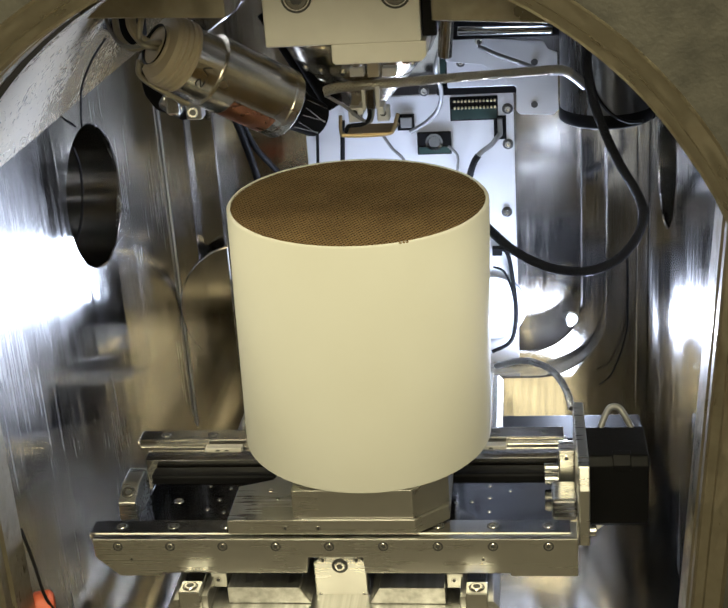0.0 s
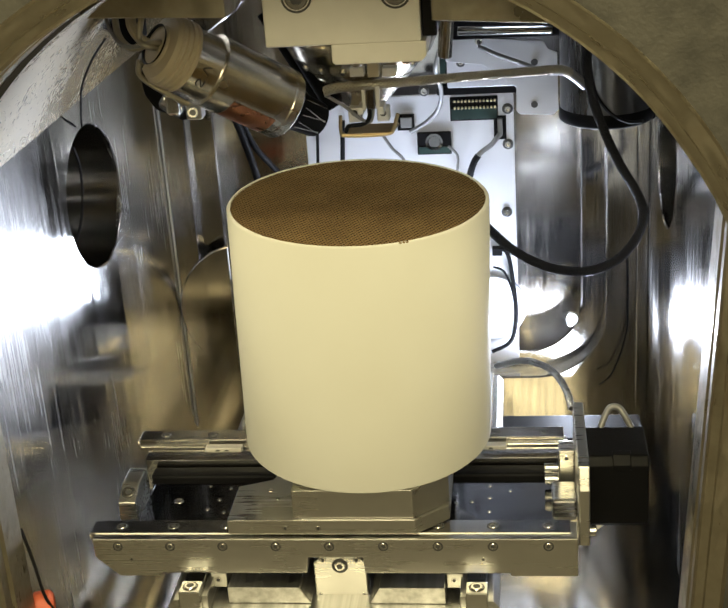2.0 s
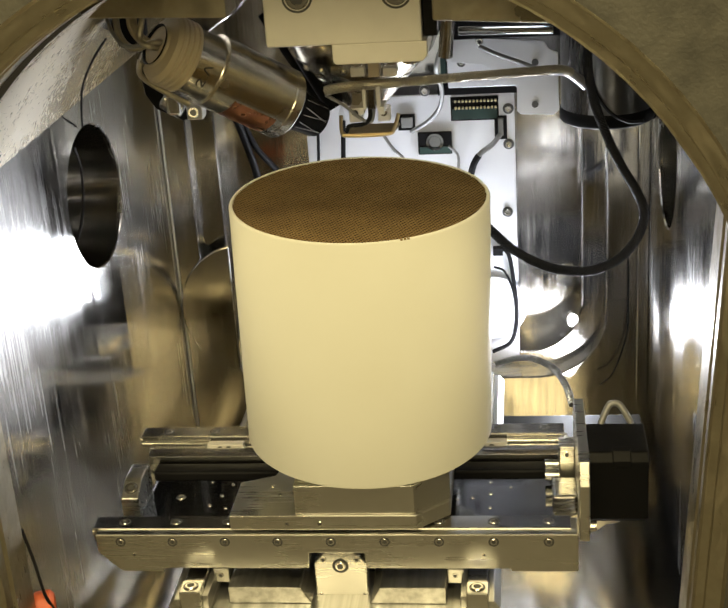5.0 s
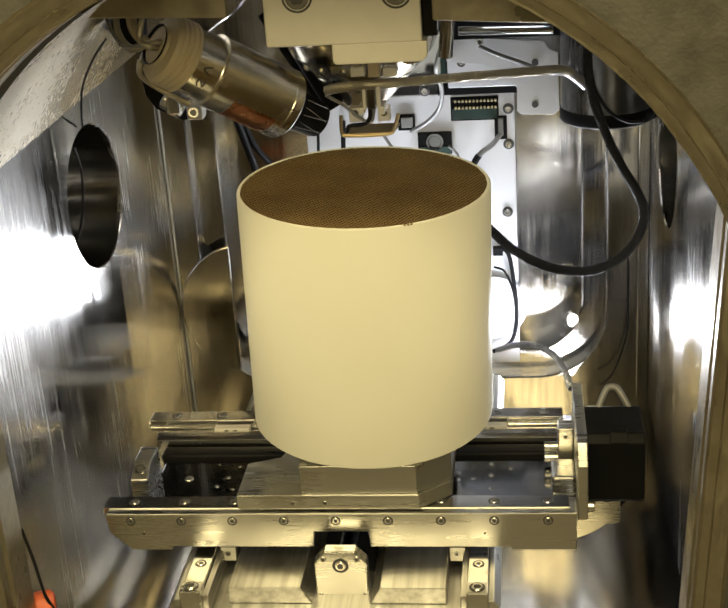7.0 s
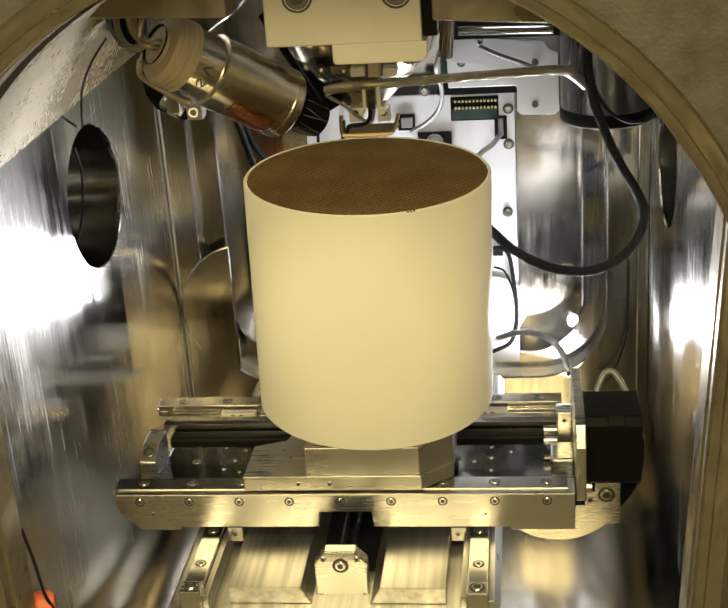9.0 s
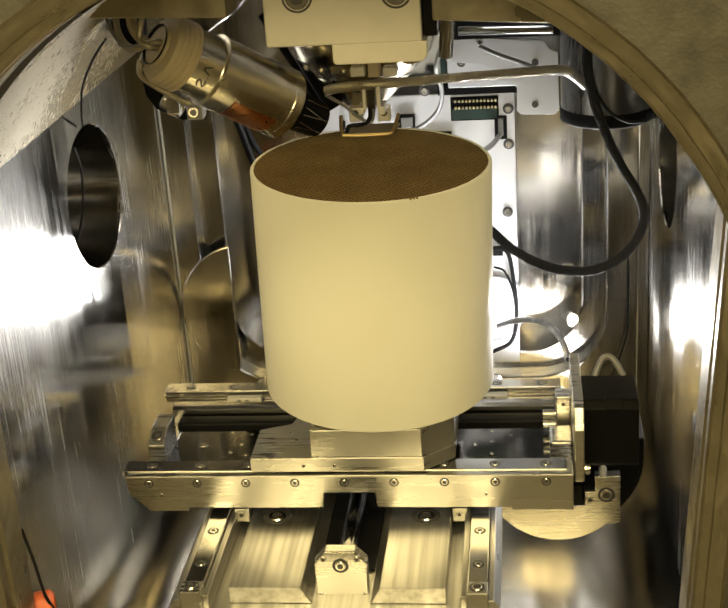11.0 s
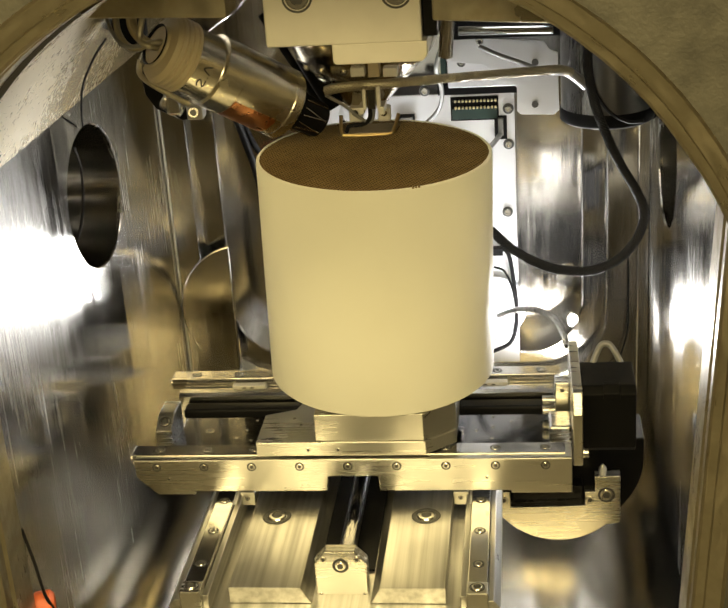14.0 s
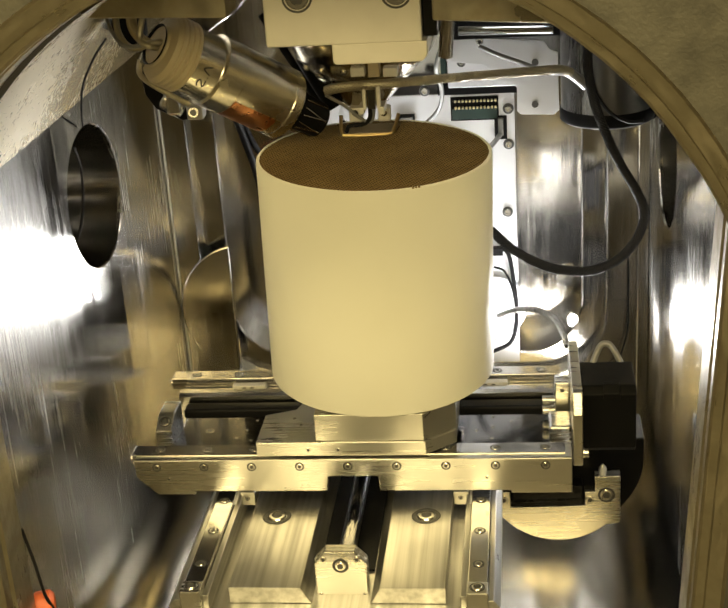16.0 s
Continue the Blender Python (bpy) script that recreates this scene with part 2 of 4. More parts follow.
# ---- the room outside the chamber ----
# an unseen plain shell, added to bounce light and show in the steel
def room():
    def slab(name, label, cat, b, mat):
        tagged(part(name, b, mat), label, cat, kind="structure")
    slab("floor", "unseen grey floor added outside the chamber", "floor", box(-2.2, 2.2, -3.2, -0.212, -0.85, -0.8, 0), LINO)
    slab("ceiling", "unseen pale ceiling added outside the chamber", "ceiling", box(-2.2, 2.2, -3.2, -0.212, 1.8, 1.85, 0), WALLP)
    slab("wall_west", "unseen grey wall added outside the chamber", "wall", box(-2.25, -2.2, -3.2, -0.212, -0.8, 1.8, 0), WALLP)
    slab("wall_east", "unseen grey wall added outside the chamber", "wall", box(2.2, 2.25, -3.2, -0.212, -0.8, 1.8, 0), WALLP)
    slab("wall_south", "unseen grey wall added outside the chamber", "wall", box(-2.25, 2.25, -3.25, -3.2, -0.8, 1.8, 0), WALLP)


room()

# ---- the chamber ----
FRONT, BACK = -0.15, 0.38
WX, Z0 = 0.25, -0.03
LOW_R, SPRING = 0.10, 0.487


def arch(hw, z0, r, spring, cx, cz, big, y, n=12, m=36):
    """A section with a rounded foot, upright sides up to the spring line and a round top: its loop, from the foot of the right side on."""
    out = []
    for k in range(n + 1):
        t = radians(-90 + 90 * k / n)
        out.append((hw - r + r * math.cos(t), y, z0 + r + r * math.sin(t)))
    a0, a1 = math.atan2(spring - cz, hw - cx), math.atan2(spring - cz, -hw - cx)
    e0, e1 = math.hypot(spring - cz, hw - cx), math.hypot(spring - cz, -hw - cx)
    for k in range(m + 1):
        u = k / m
        a, q = a0 + (a1 - a0) * u, big + (e0 - big) * max(0, 1 - u * 12) + (e1 - big) * max(0, 1 - (1 - u) * 12)
        out.append((cx + q * math.cos(a), y, cz + q * math.sin(a)))
    for k in range(n + 1):
        t = radians(180 + 90 * k / n)
        out.append((-hw + r + r * math.cos(t), y, z0 + r + r * math.sin(t)))
    return out


def section(y):
    return arch(WX, Z0, LOW_R, SPRING, 0, 0.38, 0.270, y)


def chamber():
    body = thing("vacuum_chamber", "open polished steel vacuum chamber with a rounded top", "vacuum chamber", kind="structure")
    n = 12
    loops = [section(y) for y in np.linspace(FRONT, BACK, 12)]
    count = len(loops[0])
    floor_skip = [k for k in range(n, count - n - 1)]
    part("chamber_floor", loft(loops, skip=floor_skip), FLOORM, body, "polished curved steel floor of the chamber")
    top_skip = [k for k in range(count) if not n + 1 <= k < count - n - 2]
    part("vault", loft(loops, skip=top_skip), TAN_STEEL, body, "smooth vaulted steel top of the chamber", 60)
    # side walls with a round port each
    def port(a):
        """The slanted port: the way and the reach of its rim at an angle."""
        u, v, w = 0.0755 * math.cos(a), 0.0625 * math.sin(a), radians(-18)
        y, z = u * math.cos(w) - v * math.sin(w), u * math.sin(w) + v * math.cos(w)
        q = math.hypot(y, z)
        return y / q, z / q, q

    for s in (-1, 1):
        bm = bmesh.new()
        cy, cz = (0.150, 0.400) if s < 0 else (0.226, 0.395)
        y0, y1, z0, z1 = FRONT, BACK, Z0 + LOW_R, SPRING
        N = 96
        # the port reaches just over the spring line: its crown is cut flat there
        rings = [[], [], [], []]
        for k in range(N):
            a = 2 * math.pi * (k + 0.5) / N
            c, d, r = port(a)
            reach = min(((y1 if c > 0 else y0) - cy) / c, ((z1 + 0.012 if d > 0 else z0) - cz) / d)
            for i, (q, x) in enumerate(((reach, WX), (r + 0.0012, WX), (r, WX + 0.0012), (r, WX + 0.075))):
                rings[i].append(bm.verts.new((s * x, cy + q * c, cz + q * d)))
        for p, q in zip(rings, rings[1:]):
            for k in range(N):
                j = (k + 1) % N
                bm.faces.new((p[k], p[j], q[j], q[k]))
        for y in (y0, y1):
            for z in (z0, z1 + 0.012):
                c = bm.verts.new((s * WX, y, z))
                a = min((v for v in rings[0] if abs(v.co.y - y) < 1e-6), key=lambda v: abs(v.co.z - z))
                b = min((v for v in rings[0] if abs(v.co.z - z) < 1e-6), key=lambda v: abs(v.co.y - y))
                bm.faces.new((a, c, b))
        wall = part("side_wall", bm, WALLS, body, "polished steel side wall with a round port", 30)
        part("port_cap", rod((s * (WX + 0.074), cy, cz), (s * (WX + 0.084), cy, cz), 0.084), BORE, wall, "steel blanking disc at the end of the port")
        rim = [port(2 * math.pi * k / 64) for k in range(64)]
        liner = loft([[(s * x, cy + (q - 0.0006) * c, cz + (q - 0.0006) * d) for c, d, q in rim] for x in (WX + 0.004, WX + 0.03, WX + 0.074)])
        part("port_bore", liner, BORE, wall, "turned steel bore of the port")

    # stepped back wall with a rounded recess
    def ring(x0, x1, z0, z1, y, r):
        return arch((x1 - x0) / 2, z0, r, SPRING, 0, 0.38, (x1 - x0) / 2 + 0.012, y), (x0 + x1) / 2

    def moved(a):
        loop, dx = a
        return [(p[0] + dx, p[1], p[2]) for p in loop]
    back = loft([section(BACK), moved(ring(-0.2240, 0.2085, 0.105, 0, BACK, 0.075)), moved(ring(-0.2226, 0.2071, 0.1065, 0, BACK + 0.0016, 0.0745)),
                 moved(ring(-0.2216, 0.2076, 0.1080, 0, BACK + 0.020, 0.0740)), moved(ring(-0.1985, 0.1840, 0.126, 0, BACK + 0.0203, 0.062)),
                 moved(ring(-0.1970, 0.1824, 0.1275, 0, BACK + 0.0220, 0.061)), moved(ring(-0.1962, 0.1835, 0.131, 0, BACK + 0.070, 0.058)),
                 moved(ring(-0.10, 0.10, 0.20, 0, BACK + 0.0705, 0.02))], close=True)
    part("back_wall", back, STEEL, body, "stepped polished steel back wall with a rounded recess", 25)
    # upright strips in the rear corners
    # the left one's pale metal paints the bright line reflected along that corner
    for x0, x1, y0, y1 in ((-0.2497, -0.2475, 0.3770, 0.3797), (0.238, 0.2497, 0.372, 0.3795)):
        part("corner_strip", box(x0, x1, y0, y1, 0.05, 0.47, 0.0010), BLASTED if x0 < 0 else STEEL, body, "narrow upright strip in the rear corner")
    # round boss low in the rear corner, cut off along the recess
    edge = [(-0.1745 + 0.0745 * math.cos(radians(t)), 0.1955 + 0.0745 * math.sin(radians(t))) for t in range(102, 260, 4)]
    part("cover_disc", prism(edge, "y", 0.3735, 0.3802, 0.0016), STEEL, body, "round polished steel boss in the rear corner", 30)
    p = (0.1717, 0.3740, 0.1759)
    spot = part("led_spot", lathe([(0, -0.003), (0.0056, -0.003), (0.006, -0.001), (0.0075, -0.002), (0.008, -0.005), (0.008, -0.03), (0, -0.03)], along(p, (0.225, -0.10, 0.33)), 32), SCREW, body, "small lamp fitting in the rear corner")
    part("lens", lathe([(0, -0.0012), (0.003, -0.0014), (0.0055, -0.0028)], along(p, (0.225, -0.10, 0.33)), 32), LENS, spot, "glowing white lamp lens")
    return body


chamber()


def flange():
    f = thing("door_flange", "brushed steel door opening with a dark textured face", "door frame", kind="structure")

    def lp(g, y, z0=0.0):
        out = []
        for x, w, z in arch(0.2405 + g, z0 - g, 0.05, 0.481, -0.01, 0.38, 0.268 + g, y):
            draw = 0.064 * max(0, 0.41 - z)
            out.append((x - draw * min(1, max(0, x / 0.1)), w, z))
        return out
    loops = [lp(0.06, FRONT), lp(0.0, FRONT), lp(-0.0012, FRONT - 0.002), lp(-0.0012, -0.181), lp(0.001, -0.183), lp(0.001, -0.187), lp(-0.0008, -0.189),
             lp(-0.0008, -0.197), lp(0.001, -0.199), lp(0.006, -0.2005), lp(0.007, -0.2022), lp(0.016, -0.2052), lp(0.018, -0.208)]
    part("lip", loft(loops), FLANGE, f, "brushed steel lip round the opening", 20)

    def far(hx, z0, z1, y):
        out = []
        for x, _, z in lp(0.018, y):
            d = Vector((x + 0.01, z - 0.35))
            k = min(hx / abs(d.x) if abs(d.x) > 1e-6 else 99, ((z1 - 0.35) / d.y if d.y > 0 else (z0 - 0.35) / d.y) if abs(d.y) > 1e-6 else 99)
            out.append((d.x * k, y, 0.35 + d.y * k))
        for cx in (-hx, hx):
            for cz in (z0, z1):
                i = min(range(len(out)), key=lambda q: abs(math.atan2(out[q][2] - 0.35, out[q][0]) - math.atan2(cz - 0.35, cx)))
                out[i] = (cx, y, cz)
        return out
    part("face", loft([lp(0.018, -0.208), far(2.2, -0.8, 1.8, -0.208), far(2.2, -0.8, 1.8, -0.16)]), PAINT, f, "dark grey textured painted face")
    part("seal_cap", rod((-0.2469, -0.1400, 0.1733), (-0.2313, -0.1350, 0.1732), 0.011, 0.003), ORANGE, f, "orange plastic cap at the foot of the opening")
    part("earth_lead", tube([(-0.2404, -0.1490, 0.2467), (-0.2365, -0.1470, 0.2179), (-0.2338, -0.1450, 0.1883), (-0.2297, -0.1430, 0.1739)], 0.0012), RUBBER, f)


flange()

# ---- the linear stage that travels, with its motor ----
TRAVEL = [(0, 0), (4.4, 0), (4.8, 0.0034), (6.5, 0.0280), (7.5, 0.0425), (9.0, 0.0636), (10.3, 0.0824), (11.5, 0.0998),
          (12.4, 0.1120), (12.9, 0.1170), (13.4, 0.1188), (16, 0.1188)]
HX, HZ, HY = -0.1842, 0.2082, -0.1120


def linear_stage():
    st = thing("linear_stage", "milled aluminium linear stage with two rails and a black motor", "linear stage")
    # front beam with chamfered end and a notch in the middle
    beam = prism([(-0.203, 0.2145), (-0.203, 0.199), (-0.186, 0.182), (-0.154, 0.182), (-0.154, 0.185), (-0.0425, 0.185), (-0.0410, 0.1985),
                  (0.0, 0.1985), (0.0010, 0.185), (0.108, 0.185), (0.108, 0.1825), (0.157, 0.1825), (0.157, 0.2145)], "y", -0.112, -0.088, 0.0007)
    fb = part("front_beam", beam, ALU, st, "milled aluminium front beam with a chamfered end")
    for i in range(9):
        screw(fb, (HX + 0.04 * i, -0.1118, HZ), (0, -1, 0), 0.0027, 0.0007, well=0.0039)
    for x in (-0.175, 0.0885):
        screw(fb, (x, -0.1118, 0.197), (0, -1, 0), 0.0018, 0.0004)
    for p in ((-0.1124, 0.0160, 0.1724), (0.0665, 0.0160, 0.1724)):
        bc = part("lower_car", box(p[0] - 0.0062, p[0] + 0.0062, -0.1030, -0.06, p[2] - 0.0062, p[2] + 0.0062, 0.0008), ALU, st, "small bearing car under the beam")
        screw(bc, (p[0] - 0.0005, -0.1030, p[2] + 0.0005), (0, -1, 0), 0.0024, 0.0004)
    # rails, front and rear
    for y, nm in ((-0.0958, "front_rail"), (0.050, "rear_rail")):
        sec = [(y - 0.0085, 0.205), (y - 0.0085, 0.2085), (y - 0.0068, 0.2098), (y - 0.0068, 0.2125), (y - 0.0085, 0.2135), (y - 0.0085, 0.2155),
               (y + 0.0085, 0.2155), (y + 0.0085, 0.2135), (y + 0.0068, 0.2125), (y + 0.0068, 0.2098), (y + 0.0085, 0.2085), (y + 0.0085, 0.205)]
        rail = part(nm, prism(sec, "x", -0.207, 0.152, 0.0004), RAIL, st, "ground steel guide rail with sunk screws")
        for i in range(9):
            screw(rail, (HX + 0.04 * i, y, 0.2153), (0, 0, 1), 0.0033, 0.0006, well=0.0045)
        part("rail_stop", rod((-0.2095, y - 0.002, 0.209), (-0.204, y - 0.002, 0.209), 0.0035), SCREW, rail)
    # bed: rear beam, trough, black belt
    part("bed", box(-0.198, 0.154, -0.0875, 0.075, 0.186, 0.1945, 0.0008), DARKSTEEL, st, "dark polished bed between the rails")
    part("rear_beam", box(-0.2, 0.155, 0.040, 0.062, 0.1945, 0.2048, 0.0008), ALU, st)
    sec = [(0.018, 0.1945), (0.018, 0.2085), (0.022, 0.2105), (0.030, 0.2105), (0.030, 0.2065), (0.0395, 0.2065), (0.0395, 0.1945)]
    part("rear_ledge", prism(sec, "x", -0.196, 0.15, 0.0005), RAIL, st, "stepped steel ledge beside the rear rail")
    part("belt", box(-0.188, 0.146, 0.001, 0.0165, 0.1947, 0.2035, 0.002), RUBBER, st, "black rubber drive belt")
    part("screw_cover", box(-0.184, 0.142, -0.062, -0.004, 0.1947, 0.199, 0.0015), DARKSTEEL, st, "mirror-dark polished cover plate")
    for x, y, r in ((-0.157, -0.031, 0.0042), (-0.136, -0.008, 0.0014), (-0.118, -0.012, 0.0016), (-0.124, -0.030, 0.0018), (-0.109, -0.030, 0.002),
                    (-0.131, -0.044, 0.002), (-0.117, -0.049, 0.0016), (0.092, -0.010, 0.002), (0.092, -0.028, 0.0022), (0.078, -0.034, 0.0018),
                    (0.066, -0.036, 0.0018), (0.092, -0.049, 0.0018), (0.108, -0.018, 0.0014)):
        screw(st, (x, y, 0.199), (0, 0, 1), r, 0.0005)
    # end block beside the chamfered end
    eb = part("end_block", prism([(-0.062, 0.196), (-0.062, 0.2155), (-0.044, 0.2245), (-0.020, 0.2245), (-0.020, 0.196)], "x", -0.197, -0.183, 0.0012), ALU, st, "aluminium bearing block with a socket screw")
    screw(eb, (-0.190, -0.053, 0.2201), (0, -0.45, 0.89), 0.0045, 0.001, well=0.0055)
    # end plate and motor
    ep = part("end_plate", prism([(-0.092, 0.196), (-0.092, 0.242), (-0.085, 0.2585), (0.018, 0.2585), (0.026, 0.252), (0.026, 0.190), (-0.08, 0.190)], "x", 0.1585, 0.1665, 0.0009), ALU, st, "aluminium end plate carrying the motor")
    screw(ep, (0.1665, -0.083, 0.203), (1, 0, 0), 0.0045, 0.005)
    part("bearing_bracket", box(0.140, 0.1583, -0.058, -0.028, 0.196, 0.214, 0.002), ALU, st)
    part("bearing_bracket", box(0.146, 0.1583, -0.020, -0.003, 0.196, 0.236, 0.001), ALU, st)
    screw(st, (0.152, -0.0195, 0.229), (0, -1, 0), 0.003, 0.001)
    for z in (0.212, 0.222):
        part("shaft_coupling", rod((0.135, -0.012, z - 0.006), (0.1583, -0.012, z - 0.006), 0.004), SCREW, st)
    mo = part("motor", prism([(-0.056, 0.193), (-0.056, 0.242), (-0.050, 0.248), (-0.004, 0.248), (0.002, 0.242), (0.002, 0.193), (-0.004, 0.187), (-0.050, 0.187)], "x", 0.1667, 0.212, 0.0012), BLACK, st, "black stepper motor with chamfered corners")
    part("motor_clip", prism([(-0.0575, 0.2385), (-0.0575, 0.2435), (-0.0515, 0.2495), (-0.045, 0.2495), (-0.045, 0.2385)], "x", 0.185, 0.1985, 0.0006), BLACK, mo)
    braid("supply_cable", [(0.0952, 0.2000, 0.2054), (0.1128, 0.1700, 0.2239), (0.1293, 0.1300, 0.2415), (0.1443, 0.0800, 0.2562), (0.1537, 0.0400, 0.2593), (0.1580, 0.0200, 0.2518)], 0.0026, SILVER, st, "silver braided supply cable", 6, 0.02, 0.4, 14)
    part("motor_lead", tube([(0.179, -0.004, 0.247), (0.183, 0.0, 0.256), (0.187, 0.003, 0.261), (0.193, 0.003, 0.261), (0.1975, 0.0, 0.256), (0.203, -0.004, 0.246)], 0.0026), CLEAR, mo)
    # carriage
    ca = part("carriage", prism([(-0.0995, -0.1085), (0.040, -0.1085), (0.064, -0.088), (0.064, 0.0), (-0.060, 0.0), (-0.0743, -0.0489), (-0.0995, -0.0590)], "z", 0.2165, 0.2285, 0.0006), ALU, st, "brushed aluminium carriage plate")
    for x in (-0.0565, -0.0318):
        screw(ca, (x, -0.1083, 0.2215), (0, -1, 0), 0.0022, 0.0004)
    for x, y in ((-0.066, -0.078), (-0.0735, -0.066)):
        screw(ca, (x, y, 0.2285), (0, 0, 1), 0.0018, 0.0004)
    for x in (-0.1475, 0.074):
        bc = part("bearing_car", box(x, x + 0.031, 0.0312, 0.0388, 0.2068, 0.2125, 0.0006), IVORY, ca, "pale bearing car beside the rear rail")
        for k in (0.009, 0.0165):
            part("slot", box(x + k, x + k + 0.0035, 0.0308, 0.033, 0.2088, 0.2110, 0.0002), SOCKET, bc)
    return st


stage = linear_stage()


def holder():
    h = thing("sample_holder", "milled aluminium pedestal block under the ceramic cylinder", "pedestal")
    part("block", prism([(-0.050, -0.1065), (0.0385, -0.1065), (0.0640, -0.084), (0.0640, 0.030), (-0.050, 0.030)], "z", 0.2287, 0.2523, 0.0006), ALU, h)
    return h


pedestal = holder()
CYL_R, CYL_Z0, CYL_Z1 = 0.0953, 0.0, 0.1908
# it stands a touch askew on its pedestal
STAND = Matrix.Translation((-0.0010, -0.0188, 0.2558)) @ pose(0, 0, 0, 1.448, 1.404, 0)


def honeycomb():
    c = thing("ceramic_honeycomb", "cream ceramic cylinder with tan honeycomb cells on its end", "ceramic honeycomb")
    R = CYL_R
    rim = R - 0.0028
    part("skin", lathe([(0, CYL_Z0), (R - 0.0015, CYL_Z0), (R, CYL_Z0 + 0.0015), (R, CYL_Z1 - 0.0012), (R - 0.0008, CYL_Z1 - 0.0003), (R - 0.0016, CYL_Z1), (rim, CYL_Z1), (rim, CYL_Z1 - 0.004)], None, 160), SKIN, c, "smooth cream ceramic skin", 50)
    # the cells: square channels, every other one plugged just below the end
    p, wall = 0.0020, 0.00042
    verts, faces, inner = [], [], []
    turn = Matrix.Rotation(radians(18), 2)
    half = int(rim / p) + 2
    for i in range(-half, half):
        for j in range(-half, half):
            x0, y0 = i * p, j * p
            if (abs(x0 + p / 2) + p / 2) ** 2 + (abs(y0 + p / 2) + p / 2) ** 2 > (rim + 0.0012) ** 2:
                continue
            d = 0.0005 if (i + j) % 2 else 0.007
            k = len(verts)
            a, b = wall / 2, p - wall / 2
            for (u, v, z) in ((0, 0, 0), (p, 0, 0), (p, p, 0), (0, p, 0), (a, a, 0), (b, a, 0), (b, b, 0), (a, b, 0), (a, a, -d), (b, a, -d), (b, b, -d), (a, b, -d)):
                q = turn @ Vector((x0 + u, y0 + v))
                rr_ = q.length
                if rr_ > rim:
                    q = q * (rim / rr_)
                verts.append((q.x, q.y, CYL_Z1 - 0.0006 + z))
            for e in range(4):
                f = (e + 1) % 4
                faces.append((k + e, k + f, k + 4 + f, k + 4 + e))
                faces.append((k + 4 + e, k + 4 + f, k + 8 + f, k + 8 + e))
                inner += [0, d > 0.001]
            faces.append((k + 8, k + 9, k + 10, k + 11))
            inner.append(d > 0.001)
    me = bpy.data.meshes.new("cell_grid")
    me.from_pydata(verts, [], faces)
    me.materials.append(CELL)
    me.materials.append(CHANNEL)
    # walls and floors of the open cells take the shade colour
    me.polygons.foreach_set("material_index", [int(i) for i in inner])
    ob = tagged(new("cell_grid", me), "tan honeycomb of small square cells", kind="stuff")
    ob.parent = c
    part("core", lathe([(0, CYL_Z1 - 0.008), (rim, CYL_Z1 - 0.008)], None, 96), CELL, c)
    for a in (-66.5, -65, -63.5):
        t = radians(a)
        part("chip", box(R * 0.986 * math.cos(t) - 0.0009, R * 0.986 * math.cos(t) + 0.0009, R * 0.986 * math.sin(t) - 0.001, R * 0.986 * math.sin(t) + 0.001, CYL_Z1 - 0.0006, CYL_Z1 + 0.0002, 0.0002), CELL, c, "brown chip in the rim")
    return c


comb = honeycomb()


